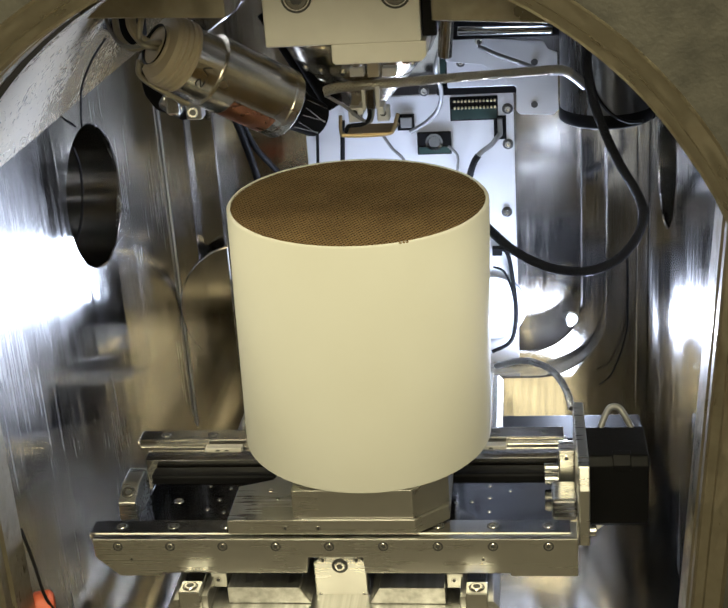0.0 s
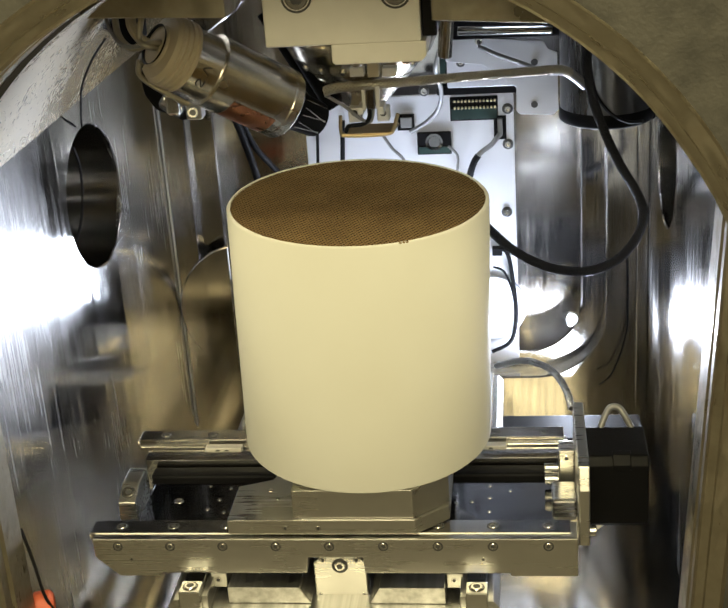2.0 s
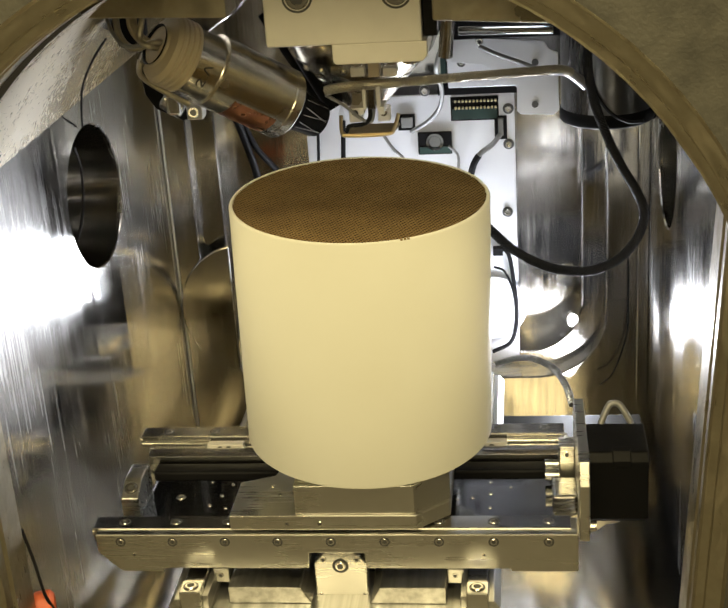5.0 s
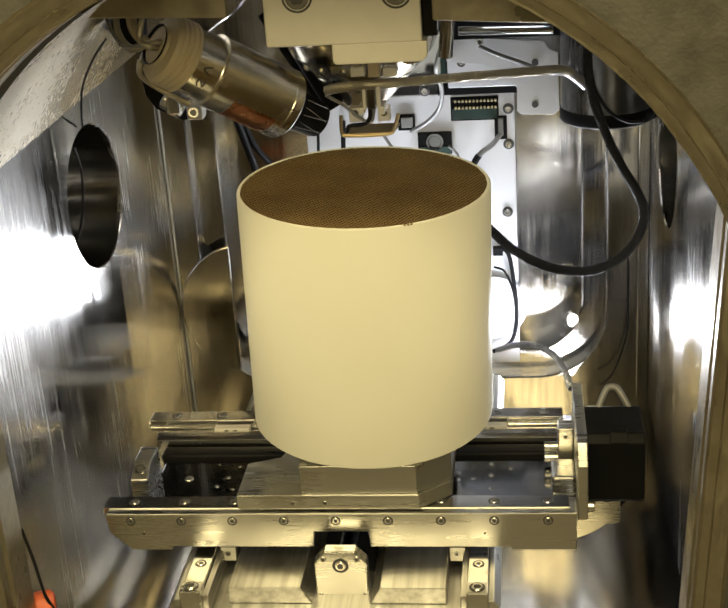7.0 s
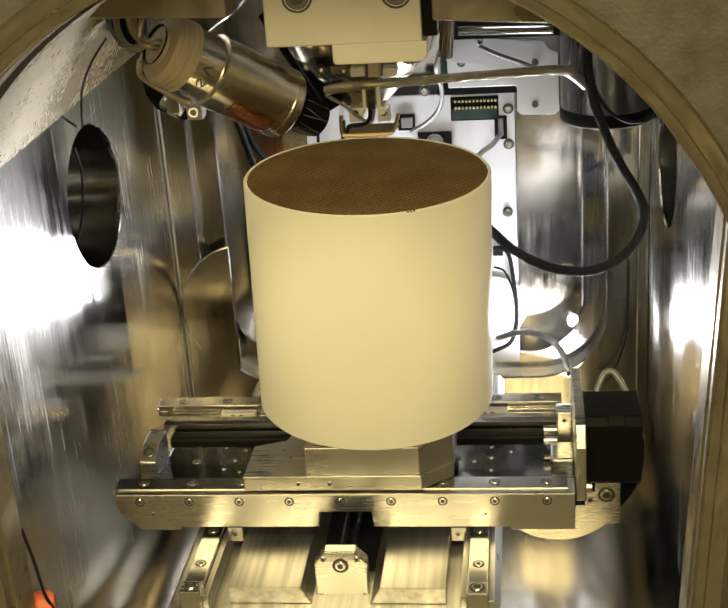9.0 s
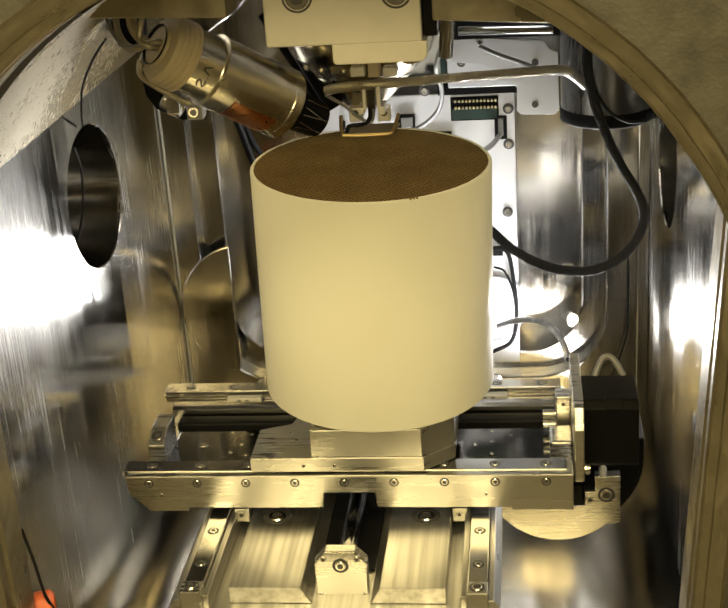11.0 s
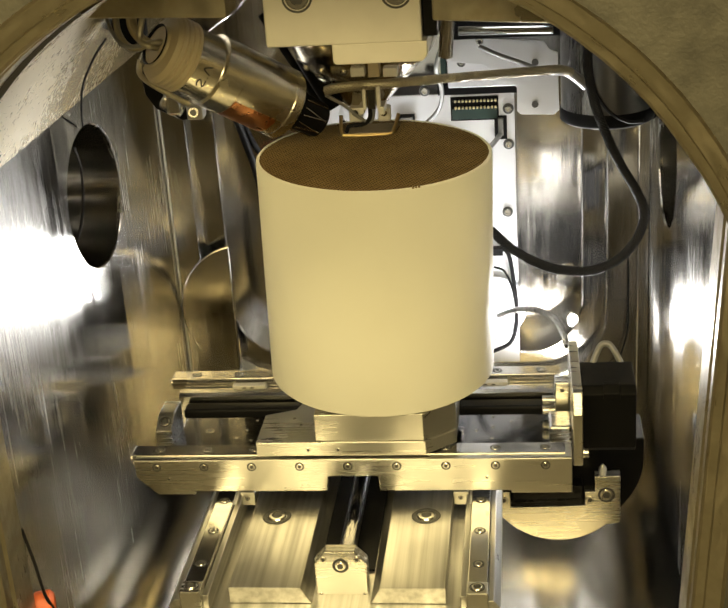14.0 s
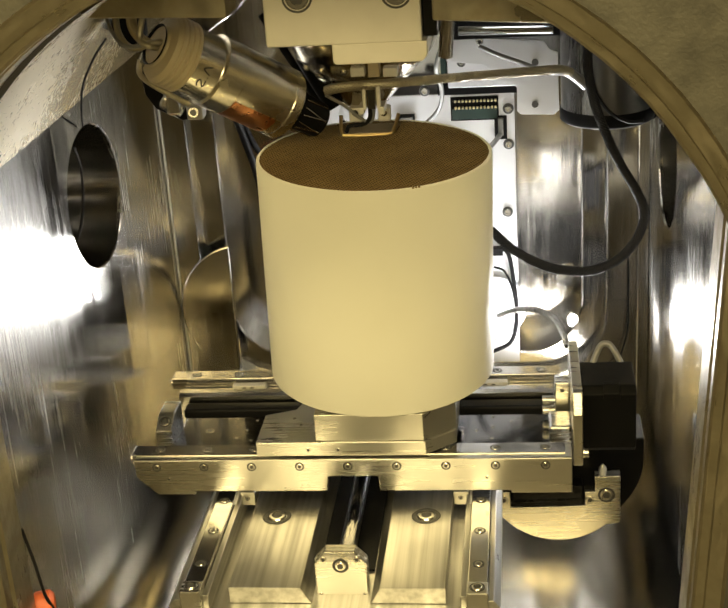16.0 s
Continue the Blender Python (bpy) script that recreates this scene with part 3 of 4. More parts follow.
# ---- the fixed stage under it ----
def base_stage():
    b = thing("base_stage", "milled aluminium base stage with two lengthwise rails", "linear stage")
    part("bed", box(-0.128, 0.088, -0.132, 0.24, 0.140, 0.158, 0.001), ALUY, b, "milled aluminium bed")
    for x0, x1 in ((-0.1045, -0.0495), (0.0105, 0.0595)):
        pl = part("top_plate", prism([(x0, 0.1582), (x0, 0.172), (x1, 0.172), (x1 + (0.008 if x0 < -0.05 else 0.0), 0.1582)] if x0 < -0.05 else [(x0 - 0.008, 0.1582), (x0, 0.172), (x1, 0.172), (x1, 0.1582)], "y", -0.112, 0.24, 0.0006), ALUY, b, "flat brushed aluminium top plate")
        for y in (-0.0115, 0.14):
            screw(pl, ((-0.0830 if x0 < -0.05 else 0.0392), y, 0.1722), (0, 0, 1), 0.0075, 0.0012, well=0.0118)
    for x, s in ((-0.1285, -1), (0.0835, 1)):
        rail = part("rail", box(x - 0.0075, x + 0.0075, -0.118, 0.24, 0.1582, 0.180, 0.0008), RAIL, b, "ground steel guide rail with sunk screws")
        for i in range(8):
            screw(rail, (x, -0.092 + 0.0461 * i, 0.1799), (0, 0, 1), 0.0033, 0.0006, well=0.0045)
        part("side_bar", prism([(x + s * 0.0078, 0.1582), (x + s * 0.0078, 0.1765), (x + s * 0.012, 0.1765), (x + s * 0.0165, 0.171), (x + s * 0.0165, 0.1582)], "y", -0.134, 0.24, 0.0006), ALUY, b)
        part("inner_bar", box(min(x - s * 0.0078, x - s * 0.0125), max(x - s * 0.0078, x - s * 0.0125), -0.128, 0.24, 0.1582, 0.176, 0.0006), ALUY, b)
        part("scale_strip", box(x - s * 0.0078 - 0.0016, x - s * 0.0078 + 0.0016, 0.0, 0.06, 0.1762, 0.1772, 0.0003), PANEL, b, "pale scale strip beside the rail")
        cl = part("end_clamp", box(x - 0.0078, x + 0.0078, -0.1335, -0.1185, 0.1582, 0.1825, 0.0009), ALU, b, "square end clamp with a socket screw")
        screw(cl, (x, -0.126, 0.1825), (0, 0, 1), 0.0048, 0.0012, well=0.0058)
    part("front_apron", prism([(-0.142, 0.120), (-0.142, 0.150), (-0.136, 0.158), (0.095, 0.158), (0.101, 0.150), (0.101, 0.120)], "y", -0.145, -0.1335, 0.001), ALU, b)
    # drive screw and bearing hub
    part("drive_screw", rod((-0.0195, -0.07, 0.170), (-0.0195, 0.22, 0.170), 0.0075), DARKSTEEL, b, "polished drive screw")
    part("screw_trough", box(-0.0412, 0.0022, -0.07, 0.23, 0.1585, 0.1605, 0.0004), BLACK, b)
    hub = part("bearing_hub", prism([(-0.0395, 0.150), (-0.0395, 0.186), (-0.031, 0.1955), (-0.0085, 0.1955), (0.0005, 0.186), (0.0005, 0.150)], "y", -0.1, -0.089, 0.001), ALU, b, "octagonal aluminium bearing hub")
    screw(hub, (-0.0195, -0.1, 0.1835), (0, -1, 0), 0.004, 0.0014, well=0.0062)
    for x, z in ((-0.0322, 0.1890), (-0.0068, 0.1890)):
        screw(hub, (x, -0.1, z), (0, -1, 0), 0.0026, 0.0006)
    for x in (-0.036, -0.0025):
        screw(hub, (x, -0.1, 0.158), (0, -1, 0), 0.0018, 0.0004)
    part("plinth", box(-0.12, 0.08, -0.11, 0.22, -0.0295, 0.1398, 0.001), ALU, b, "aluminium plinth")
    return b


base_stage()


def side_drive():
    d = thing("side_drive", "round black drive housing behind a crescent aluminium bracket", "motor")
    pts = [(0.094, 0.128), (0.094, 0.1085)]
    for k in range(17):
        a = radians(207 + 106 * k / 16)
        pts.append((0.1475 + 0.062 * math.cos(a), 0.1385 + 0.0605 * math.sin(a)))
    pts = [p for i, p in enumerate(pts) if i < 2 or 0.0945 < p[0] < 0.2015]
    pts += [(0.2022, 0.096), (0.2022, 0.1435), (0.180, 0.1435), (0.180, 0.128), (0.171, 0.128), (0.171, 0.114), (0.106, 0.112), (0.105, 0.128)]
    br = part("bracket", prism(pts, "y", 0.100, 0.112, 0.0008), ALU, d, "crescent aluminium bracket")
    screw(br, (0.190, 0.100, 0.125), (0, -1, 0), 0.0055, 0.001, well=0.0075)
    screw(br, (0.0995, 0.100, 0.120), (0, -1, 0), 0.0036, 0.001)
    screw(br, (0.1755, 0.100, 0.120), (0, -1, 0), 0.0036, 0.001)
    bowl = [(0.151 + 0.074 * math.cos(radians(a)), 0.146 + 0.074 * math.sin(radians(a))) for a in range(180, 361, 6)]
    part("housing", prism(bowl + [(0.225, 0.166), (0.077, 0.166)], "y", 0.128, 0.175, 0.0015), BLACK, d, "round-bottomed black housing")
    part("insert", box(0.107, 0.170, 0.112, 0.1278, 0.112, 0.127, 0.001), BLACK, d)
    part("nipple", lathe([(0.0035, 0), (0.0035, 0.005), (0.001, 0.009), (0, 0.009)], along((0.187, 0.106, 0.1435), (0.187, 0.106, 0.3)), 16), PANEL, br, "small white nipple")
    return d


side_drive()


# ---- column and its mounting ----
def column():
    c = thing("electron_column", "conical steel pole piece hanging under an ivory block", "microscope column")
    bl = part("block", box(-0.0485, 0.0575, -0.05, 0.03, 0.5645, 0.66, 0.0012), IVORY, c, "smooth ivory-coloured block")
    for x in (0.0415, -0.025):
        screw(bl, (x, -0.05, 0.5975), (0, -1, 0), 0.0085, 0.001, well=0.0105)
    part("lower_plate", prism([(-0.004, 0.5645), (0.0605, 0.5645), (0.0605, 0.5545), (0.057, 0.5505), (-0.002, 0.5505), (-0.004, 0.5525)], "y", -0.048, 0.006, 0.0008), IVORY, c, "pale plate under the block")
    for q in ((0.0120, -0.0440, 0.5495), (0.0462, -0.0440, 0.5481)):
        screw(c, (q[0], -0.044, 0.5505), (0, 0, -1), 0.0034, 0.002)
    part("side_block", box(0.0578, 0.068, -0.046, 0.01, 0.567, 0.66, 0.001), BLACK, c)
    # beams that carry the column across the opening
    part("beam", prism([(-0.172, 0.66), (-0.172, 0.5915), (-0.0722, 0.5875), (-0.0722, 0.66)], "y", -0.058, -0.022, 0.0012), FLANGE, c, "brushed steel crossbeam")
    part("beam", prism([(0.0655, 0.66), (0.0655, 0.5795), (0.150, 0.5735), (0.150, 0.62)], "y", -0.058, -0.022, 0.0012), FLANGE, c, "brushed steel crossbeam")
    M = Matrix.Translation((-0.008, 0.165, 0))
    part("cone", lathe([(0, 0.4705), (0.012, 0.4705), (0.018, 0.4710), (0.0205, 0.4735), (0.042, 0.497), (0.0425, 0.4985), (0.059, 0.516), (0.065, 0.530), (0.065, 0.642)], M, 72), SATIN, c, "polished steel cone", 20)
    part("sleeve", lathe([(0.066, 0.532), (0.073, 0.534), (0.073, 0.64)], M, 64), STEEL, c)
    for k in range(6):
        a = radians(-150 + 24 * k)
        screw(c, (-0.008 + 0.052 * math.cos(a), 0.165 + 0.052 * math.sin(a), 0.5075), (math.cos(a) * 0.75, math.sin(a) * 0.75, -0.66), 0.003, 0.001)
    # bright rods and dark pipes beside the cone
    for a, b, r, mt in (((0.071, 0.13, 0.60), (0.062, 0.14, 0.512), 0.006, STEEL), ((-0.080, 0.155, 0.56), (-0.034, 0.16, 0.470), 0.0085, BLACK), ((-0.090, 0.16, 0.55), (-0.046, 0.165, 0.468), 0.0035, RUBBER)):
        part("guide_rod", rod(a, b, r), mt, c)
    return c


column()


def backscatter_detector():
    d = thing("backscatter_detector", "small gold-plated detector tray under the pole piece", "detector")
    y = 0.140
    tray = [(-0.0269, 0.1400, 0.4662), (-0.0272, 0.1400, 0.4522), (-0.0223, 0.1400, 0.4488), (0.0110, 0.1400, 0.4492), (0.0171, 0.1400, 0.4545), (0.0213, 0.1400, 0.4663)]
    loop = tube(tray, 0.0016, 8, 8)
    part("tray_rim", loop, GOLD, d, "gold-plated rim")
    z = tray[2][2]
    part("tray", prism([(tray[1][0] + 0.001, y - 0.001), (tray[4][0] - 0.002, y - 0.001), (tray[5][0] - 0.002, y + 0.03), (tray[0][0] + 0.001, y + 0.03)], "z", z - 0.0003, z + 0.0018, 0.0004), GOLD, d, "gold-plated tray")
    for a, b in (((-0.0197, 0.1390, 0.4733), (-0.0092, 0.1390, 0.4610)), ((0.0043, 0.1390, 0.4723), (0.0145, 0.1390, 0.4609))):
        lug = part("lug", box(a[0], b[0], 0.136, 0.150, b[2], a[2], 0.0012), BLASTED, d, "small aluminium lug with a screw")
        screw(lug, ((a[0] + b[0]) / 2, 0.136, a[2] - 0.004), (0, -1, 0), 0.0028, 0.001)
    for a, b in (((-0.0054, 0.1170, 0.4953), (-0.0025, 0.1170, 0.4760)), ((0.0059, 0.1170, 0.4956), (0.0093, 0.1170, 0.4763))):
        part("arm", box(a[0], b[0], 0.117, 0.123, b[2], a[2], 0.0006), BLASTED, d, "slim pale aluminium arm")
    a, b = (-0.0015, 0.1190, 0.4946), (0.0045, 0.1190, 0.4759)
    part("web", box(a[0], b[0], 0.120, 0.124, b[2], a[2], 0.0006), DARKSTEEL, d)
    a, b = (0.0033, 0.0950, 0.5207), (0.0121, 0.0950, 0.5081)
    part("connector", box(a[0], b[0], 0.094, 0.108, b[2], a[2], 0.0006), PLASTIC, d, "brown plastic connector")
    for a, b in (((-0.0117, 0.1000, 0.5146), (-0.0003, 0.1000, 0.5075)), ((0.0142, 0.1000, 0.5135), (0.0255, 0.1000, 0.5064))):
        part("yoke", box(a[0], b[0], 0.101, 0.112, b[2], a[2], 0.0006), BLASTED, d)
    for a, b in (((-0.0095, 0.1120, 0.4783), (-0.0045, 0.1120, 0.4727)), ((0.0072, 0.1120, 0.4784), (0.0121, 0.1120, 0.4721))):
        part("foot", box(a[0], b[0], 0.116, 0.138, b[2], a[2], 0.0006), BLASTED, d)
    part("lead", tube([(-0.0362, 0.1250, 0.4880), (-0.0222, 0.1300, 0.4773), (-0.0097, 0.1320, 0.4657), (-0.0013, 0.1340, 0.4620), (0.0027, 0.1340, 0.4764)], 0.0014), CLEAR, d)
    part("lead", tube([(-0.0228, 0.1370, 0.4529), (-0.0195, 0.1350, 0.4585), (-0.0084, 0.1340, 0.4599), (-0.0020, 0.1320, 0.4654), (-0.0016, 0.1340, 0.4746)], 0.0018), RUBBER, d)
    return d


backscatter_detector()


def tube_detector():
    d = thing("tube_detector", "tilted polished steel tube detector with a ringed tan cap", "detector")
    a, b = Vector((-0.1456, 0.0450, 0.5485)), Vector((-0.0664, 0.1050, 0.4862))
    L = (b - a).length
    axis = (b - a).normalized()
    side = Vector((0, -0.55, -0.83))
    side = (side - axis * side.dot(axis)).normalized()
    M = Matrix.Translation(a) @ Matrix((side, axis.cross(side), axis)).transposed().to_4x4()
    part("tube", lathe([(0.0225, 0.016), (0.0260, 0.018), (0.0260, 0.040), (0.0265, 0.041), (0.0292, 0.042), (0.0292, 0.060), (0.0285, 0.061), (0.0285, L - 0.010),
                        (0.0290, L - 0.009), (0.0290, L - 0.002), (0.0270, L), (0.012, L), (0.0115, L + 0.001), (0, L + 0.001)], M, 72), TUBE, d, "polished steel tube with a stepped collar", 25)
    prof = [(0, -0.006), (0.016, -0.006), (0.017, -0.004), (0.0250, -0.002)]
    for k in range(4):
        z = 0.001 + k * 0.0046
        prof += [(0.0268, z), (0.0280, z + 0.0008), (0.0280, z + 0.003), (0.0268, z + 0.0038)]
    prof += [(0.0255, 0.0195)]
    cap = part("cap", lathe(prof, M, 64), PLASTIC, d, "tan plastic screw cap with rings", 25)
    part("cap_recess", lathe([(0, 0.0), (0.0135, 0.0), (0.0155, -0.0065), (0.0165, -0.0068)], M @ Matrix.Translation((0, 0, -0.0012)), 40), BLACK, cap)
    # black nozzle
    nz = part("nozzle", lathe([(0.0175, L - 0.004), (0.0175, L + 0.008), (0.0155, L + 0.014), (0.0145, L + 0.034), (0.0135, L + 0.035), (0.012, L + 0.024), (0, L + 0.024)], M, 40), BLACK, d, "black nozzle with a wire grid")
    for k in range(9):
        t = radians(-100 + 22 * k)
        lean = 0.25 if k % 2 else -0.2
        part("grid_wire", rod(M @ Vector((0.0172 * math.cos(t), 0.0172 * math.sin(t), L + 0.009)), M @ Vector((0.0150 * math.cos(t + lean), 0.0150 * math.sin(t + lean), L + 0.032)), 0.0005, 0.0001, 6), SCREW, nz)
    # copper tape round the lower front
    bm = bmesh.new()
    rows = []
    for i in range(13):
        z = L * (0.52 + 0.34 * i / 12)
        rows.append([])
        for k in range(11):
            t = radians(TAPE0 + (TAPE1 - TAPE0) * k / 10 )
            q = 0.0289 + 0.00012 * math.sin(i * 1.3 + k * 0.8)
            rows[-1].append(bm.verts.new(M @ Vector((q * math.cos(t), q * math.sin(t), z))))
    for p, q in zip(rows, rows[1:]):
        for k in range(10):
            bm.faces.new((p[k], p[k + 1], q[k + 1], q[k]))
    part("copper_tape", bm, COPPER, d, "strip of copper tape", 60)
    # hand-drawn strokes in black ink
    for line in (((0.0315, -52), (0.0255, -59), (0.0315, -66)), ((0.027, -27), (0.0255, -33), (0.027, -40), (0.0315, -28), (0.0315, -41)), ((0.0312, -46), (0.0316, -47))):
        stroke = [M @ Vector((0.0261 * math.cos(radians(t)), 0.0261 * math.sin(radians(t)), u)) for u, t in line]
        part("ink_mark", tube([tuple(q) for q in stroke], 0.00055, 6, 4), PEN, d, "black ink mark")
    # clamp and chrome holder under the cap
    cl = part("clamp", box(*spans((-0.1388, 0.0660, 0.5006), (-0.1262, 0.0660, 0.4866)), 0.0012), ALU, d, "aluminium clamp with a screw")
    p = (-0.1316, 0.0590, 0.4943)
    screw(cl, p, (0.2, -1, 0.2), 0.0045, 0.0015)
    cl2 = part("clamp", box(*spans((-0.1575, 0.0750, 0.5054), (-0.1461, 0.0750, 0.4880)), 0.0025), SCREW, d, "chromed holder")
    part("holder", rod((-0.1620, 0.0880, 0.5004), (-0.1459, 0.0880, 0.4891), 0.0085, 0.002), VAULT, d)
    sc = part("stud", rod((-0.1675, 0.0550, 0.5388), (-0.1549, 0.0550, 0.5339), 0.008, 0.002, 6), SCREW, d, "hexagonal stud")
    edge = [(-0.1806, 0.0950, 0.5184), (-0.1714, 0.0950, 0.5158), (-0.1631, 0.0950, 0.5056), (-0.1415, 0.0950, 0.4879), (-0.1432, 0.0950, 0.4799), (-0.1502, 0.0950, 0.4790), (-0.1710, 0.0950, 0.4891), (-0.1786, 0.0950, 0.5013)]
    part("bracket_plate", prism([(q[0], q[2]) for q in edge], "y", 0.095, 0.108, 0.001), BLACK, d, "black bracket behind the clamp")
    # wires at the cap
    for pts, r, mt in (([(-0.1398, 0.0450, 0.5515), (-0.1494, 0.0350, 0.5550), (-0.1675, 0.0400, 0.5502), (-0.1798, 0.0500, 0.5593), (-0.1838, 0.0600, 0.5769)], 0.0026, BRAID),
                       ([(-0.1420, 0.0450, 0.5480), (-0.1525, 0.0320, 0.5530), (-0.1598, 0.0350, 0.5579), (-0.1574, 0.0400, 0.5725), (-0.1544, 0.0500, 0.5878)], 0.0024, BRAID),
                       ([(-0.1662, 0.0500, 0.5391), (-0.1661, 0.0450, 0.5295), (-0.1556, 0.0420, 0.5208), (-0.1395, 0.0450, 0.5096), (-0.1322, 0.0500, 0.5033)], 0.0022, BRAID),
                       ([(-0.1472, 0.0400, 0.5546), (-0.1604, 0.0350, 0.5527), (-0.1743, 0.0400, 0.5530), (-0.1850, 0.0500, 0.5613), (-0.1915, 0.0600, 0.5737)], 0.0016, CLEAR),
                       ([(-0.1682, 0.0500, 0.5780), (-0.1668, 0.0450, 0.5650), (-0.1579, 0.0400, 0.5551), (-0.1472, 0.0450, 0.5500)], 0.004, PLASTIC)):
        part("wire", tube(pts, r, 10, 10), mt, d)
    return d


def spans(a, b):
    """A box's bounds from two corners, 14 mm deep."""
    return min(a[0], b[0]), max(a[0], b[0]), a[1], a[1] + 0.014, min(a[2], b[2]), max(a[2], b[2])


TAPE0, TAPE1 = -32, 22
tube_detector()


def hanging_housing():
    h = thing("lens_housing", "dark polished steel cylinder hanging from the vault", "housing")
    M = Matrix.Translation((0.2035, 0.325, 0))
    part("barrel", lathe([(0, 0.4035), (0.030, 0.4035), (0.0415, 0.406), (0.0435, 0.409), (0.0435, 0.53), (0.045, 0.54), (0.045, 0.60)], M, 64), HOUSE, h, "dark polished barrel", 25)
    part("edge_ring", lathe([(0.0438, 0.4075), (0.0448, 0.409), (0.0448, 0.418), (0.0438, 0.42)], M, 64), BLACK, h)
    part("fitting", box(0.232, 0.2495, 0.318, 0.352, 0.405, 0.45, 0.002), BLACK, h)
    return h


hanging_housing()


def upper_left_fitting():
    h = thing("cable_feedthrough", "black feedthrough block where the wires enter the vault", "feedthrough")
    a, b = (-0.2178, 0.1200, 0.5636), (-0.1848, 0.1200, 0.5357)
    part("body", prism([(a[0], a[2]), (a[0] + 0.016, a[2] - 0.028), (b[0] - 0.006, b[2]), (b[0], b[2] + 0.004), (b[0], a[2])], "y", 0.12, 0.15, 0.001), BLACK, h)
    return h


upper_left_fitting()


# ---- back panel ----
def circuit_panel():
    p = thing("circuit_panel", "white satin metal panel with sockets on the back wall", "panel")
    y = 0.400
    part("plate", box(-0.100, 0.1155, y, y + 0.004, 0.115, 0.417, 0.0008), PANEL, p, "white satin plate")
    s1 = part("socket", box(*flat((0.0508, 0.3990, 0.4138), (0.0995, 0.3990, 0.3887), 0.399), 0.0006), BLACK, p, "dark socket with two rows of gold pins")
    bd = part("socket_board", box(*flat((0.0522, 0.3978, 0.4015), (0.0982, 0.3978, 0.3905), 0.3978), 0.0003), GREEN, s1)
    a, b = (0.0559, 0.3960, 0.4096), (0.0966, 0.3960, 0.4026)
    for i in range(12):
        for j in range(2):
            x, z = a[0] + (b[0] - a[0]) * i / 11, a[2] + (b[2] - a[2]) * j
            part("pin", box(x - 0.0011, x + 0.0011, 0.3955, 0.399, z - 0.0012, z + 0.0012, 0.0005, 1), PINGOLD, s1)
    s2 = part("slot", box(*flat((0.0949, 0.3990, 0.3927), (0.1075, 0.3990, 0.3678), 0.3988), 0.0005), BLACK, p, "dark upright slot with a plug")
    part("plug", box(*flat((0.0986, 0.3960, 0.3905), (0.1038, 0.3960, 0.3723), 0.3955), 0.001), CLEAR, s2)
    s3 = part("module", box(*flat((0.0159, 0.3980, 0.3784), (0.0508, 0.3980, 0.3548), 0.3965), 0.0008), BLACK, p, "black module with a round dial")
    part("module_board", box(*flat((0.0172, 0.3960, 0.3631), (0.0495, 0.3960, 0.3560), 0.3958), 0.0003), GREEN, s3)
    q = (0.0333, 0.3965, 0.3683)
    part("dial", lathe([(0.009, 0), (0.009, 0.001), (0.0065, 0.0012), (0.006, 0.0002), (0, 0.0002)], along(q, (q[0], 0, q[2])), 32), DARKSTEEL, s3)
    s4 = part("small_socket", box(*flat((-0.0036, 0.3980, 0.3978), (0.0137, 0.3980, 0.3814), 0.3965), 0.0005), BLACK, p)
    part("plug", box(*flat((-0.0003, 0.3960, 0.3953), (0.0116, 0.3960, 0.3845), 0.395), 0.0006), CLEAR, s4)
    for q in ((0.1092, 0.4000, 0.3997), (0.1060, 0.4000, 0.2892), (0.1034, 0.4000, 0.1825), (0.0251, 0.4000, 0.4214), (0.1088, 0.4000, 0.3626)):
        st = part("standoff", lathe([(0.0034, 0), (0.0034, 0.003), (0.003, 0.0034), (0.0020, 0.0034), (0.0019, 0.001), (0, 0.001)], along(q, (q[0], 0, q[2])), 20), SCREW, p, "steel standoff nut")
        part("washer", lathe([(0.0056, 0), (0.0056, 0.0006), (0.0034, 0.0008)], along(q, (q[0], 0, q[2])), 20), SOCKET, st)
    c = (0.0884, 0.3980, 0.1826)
    disc = part("access_disc", lathe([(0.036, 0), (0.036, 0.004), (0.035, 0.005), (0, 0.005)], along((c[0], 0.4, c[2]), (c[0], 0, c[2])), 48), PANEL, p, "round pale access cover")
    for pts, r, mt in (([(0.0934, 0.3950, 0.2504), (0.1050, 0.3920, 0.2460), (0.1101, 0.3920, 0.2168), (0.1131, 0.3920, 0.1738), (0.1065, 0.3900, 0.1447), (0.0862, 0.3880, 0.1333)], 0.0022, RUBBER),
                       ([(0.0899, 0.3920, 0.2306), (0.1011, 0.3900, 0.2258), (0.1089, 0.3900, 0.2070), (0.1116, 0.3900, 0.1936)], 0.0013, RUBBER),
                       ([(0.1006, 0.3940, 0.3744), (0.0920, 0.3850, 0.3665), (0.0786, 0.3800, 0.3572), (0.0692, 0.3850, 0.3362)], 0.0026, CLEAR),
                       ([(0.0786, 0.3800, 0.3572), (0.0736, 0.3800, 0.3490), (0.0692, 0.3830, 0.3344), (0.0649, 0.3900, 0.3122)], 0.0036, RUBBER),
                       ([(-0.0206, 0.3900, 0.3825), (-0.0097, 0.3900, 0.3648), (0.0016, 0.3900, 0.3520), (0.0077, 0.3900, 0.3292)], 0.0016, CLEAR),
                       ([(0.0478, 0.3900, 0.3652), (0.0569, 0.3900, 0.3550), (0.0561, 0.3920, 0.3370)], 0.0014, CLEAR),
                       ([(-0.0862, 0.3920, 0.3918), (-0.0873, 0.3920, 0.3720), (-0.0888, 0.3920, 0.3470)], 0.0016, RUBBER),
                       ([(-0.0591, 0.3900, 0.3962), (-0.0609, 0.3900, 0.3716), (-0.0626, 0.3900, 0.3467)], 0.0024, RUBBER)):
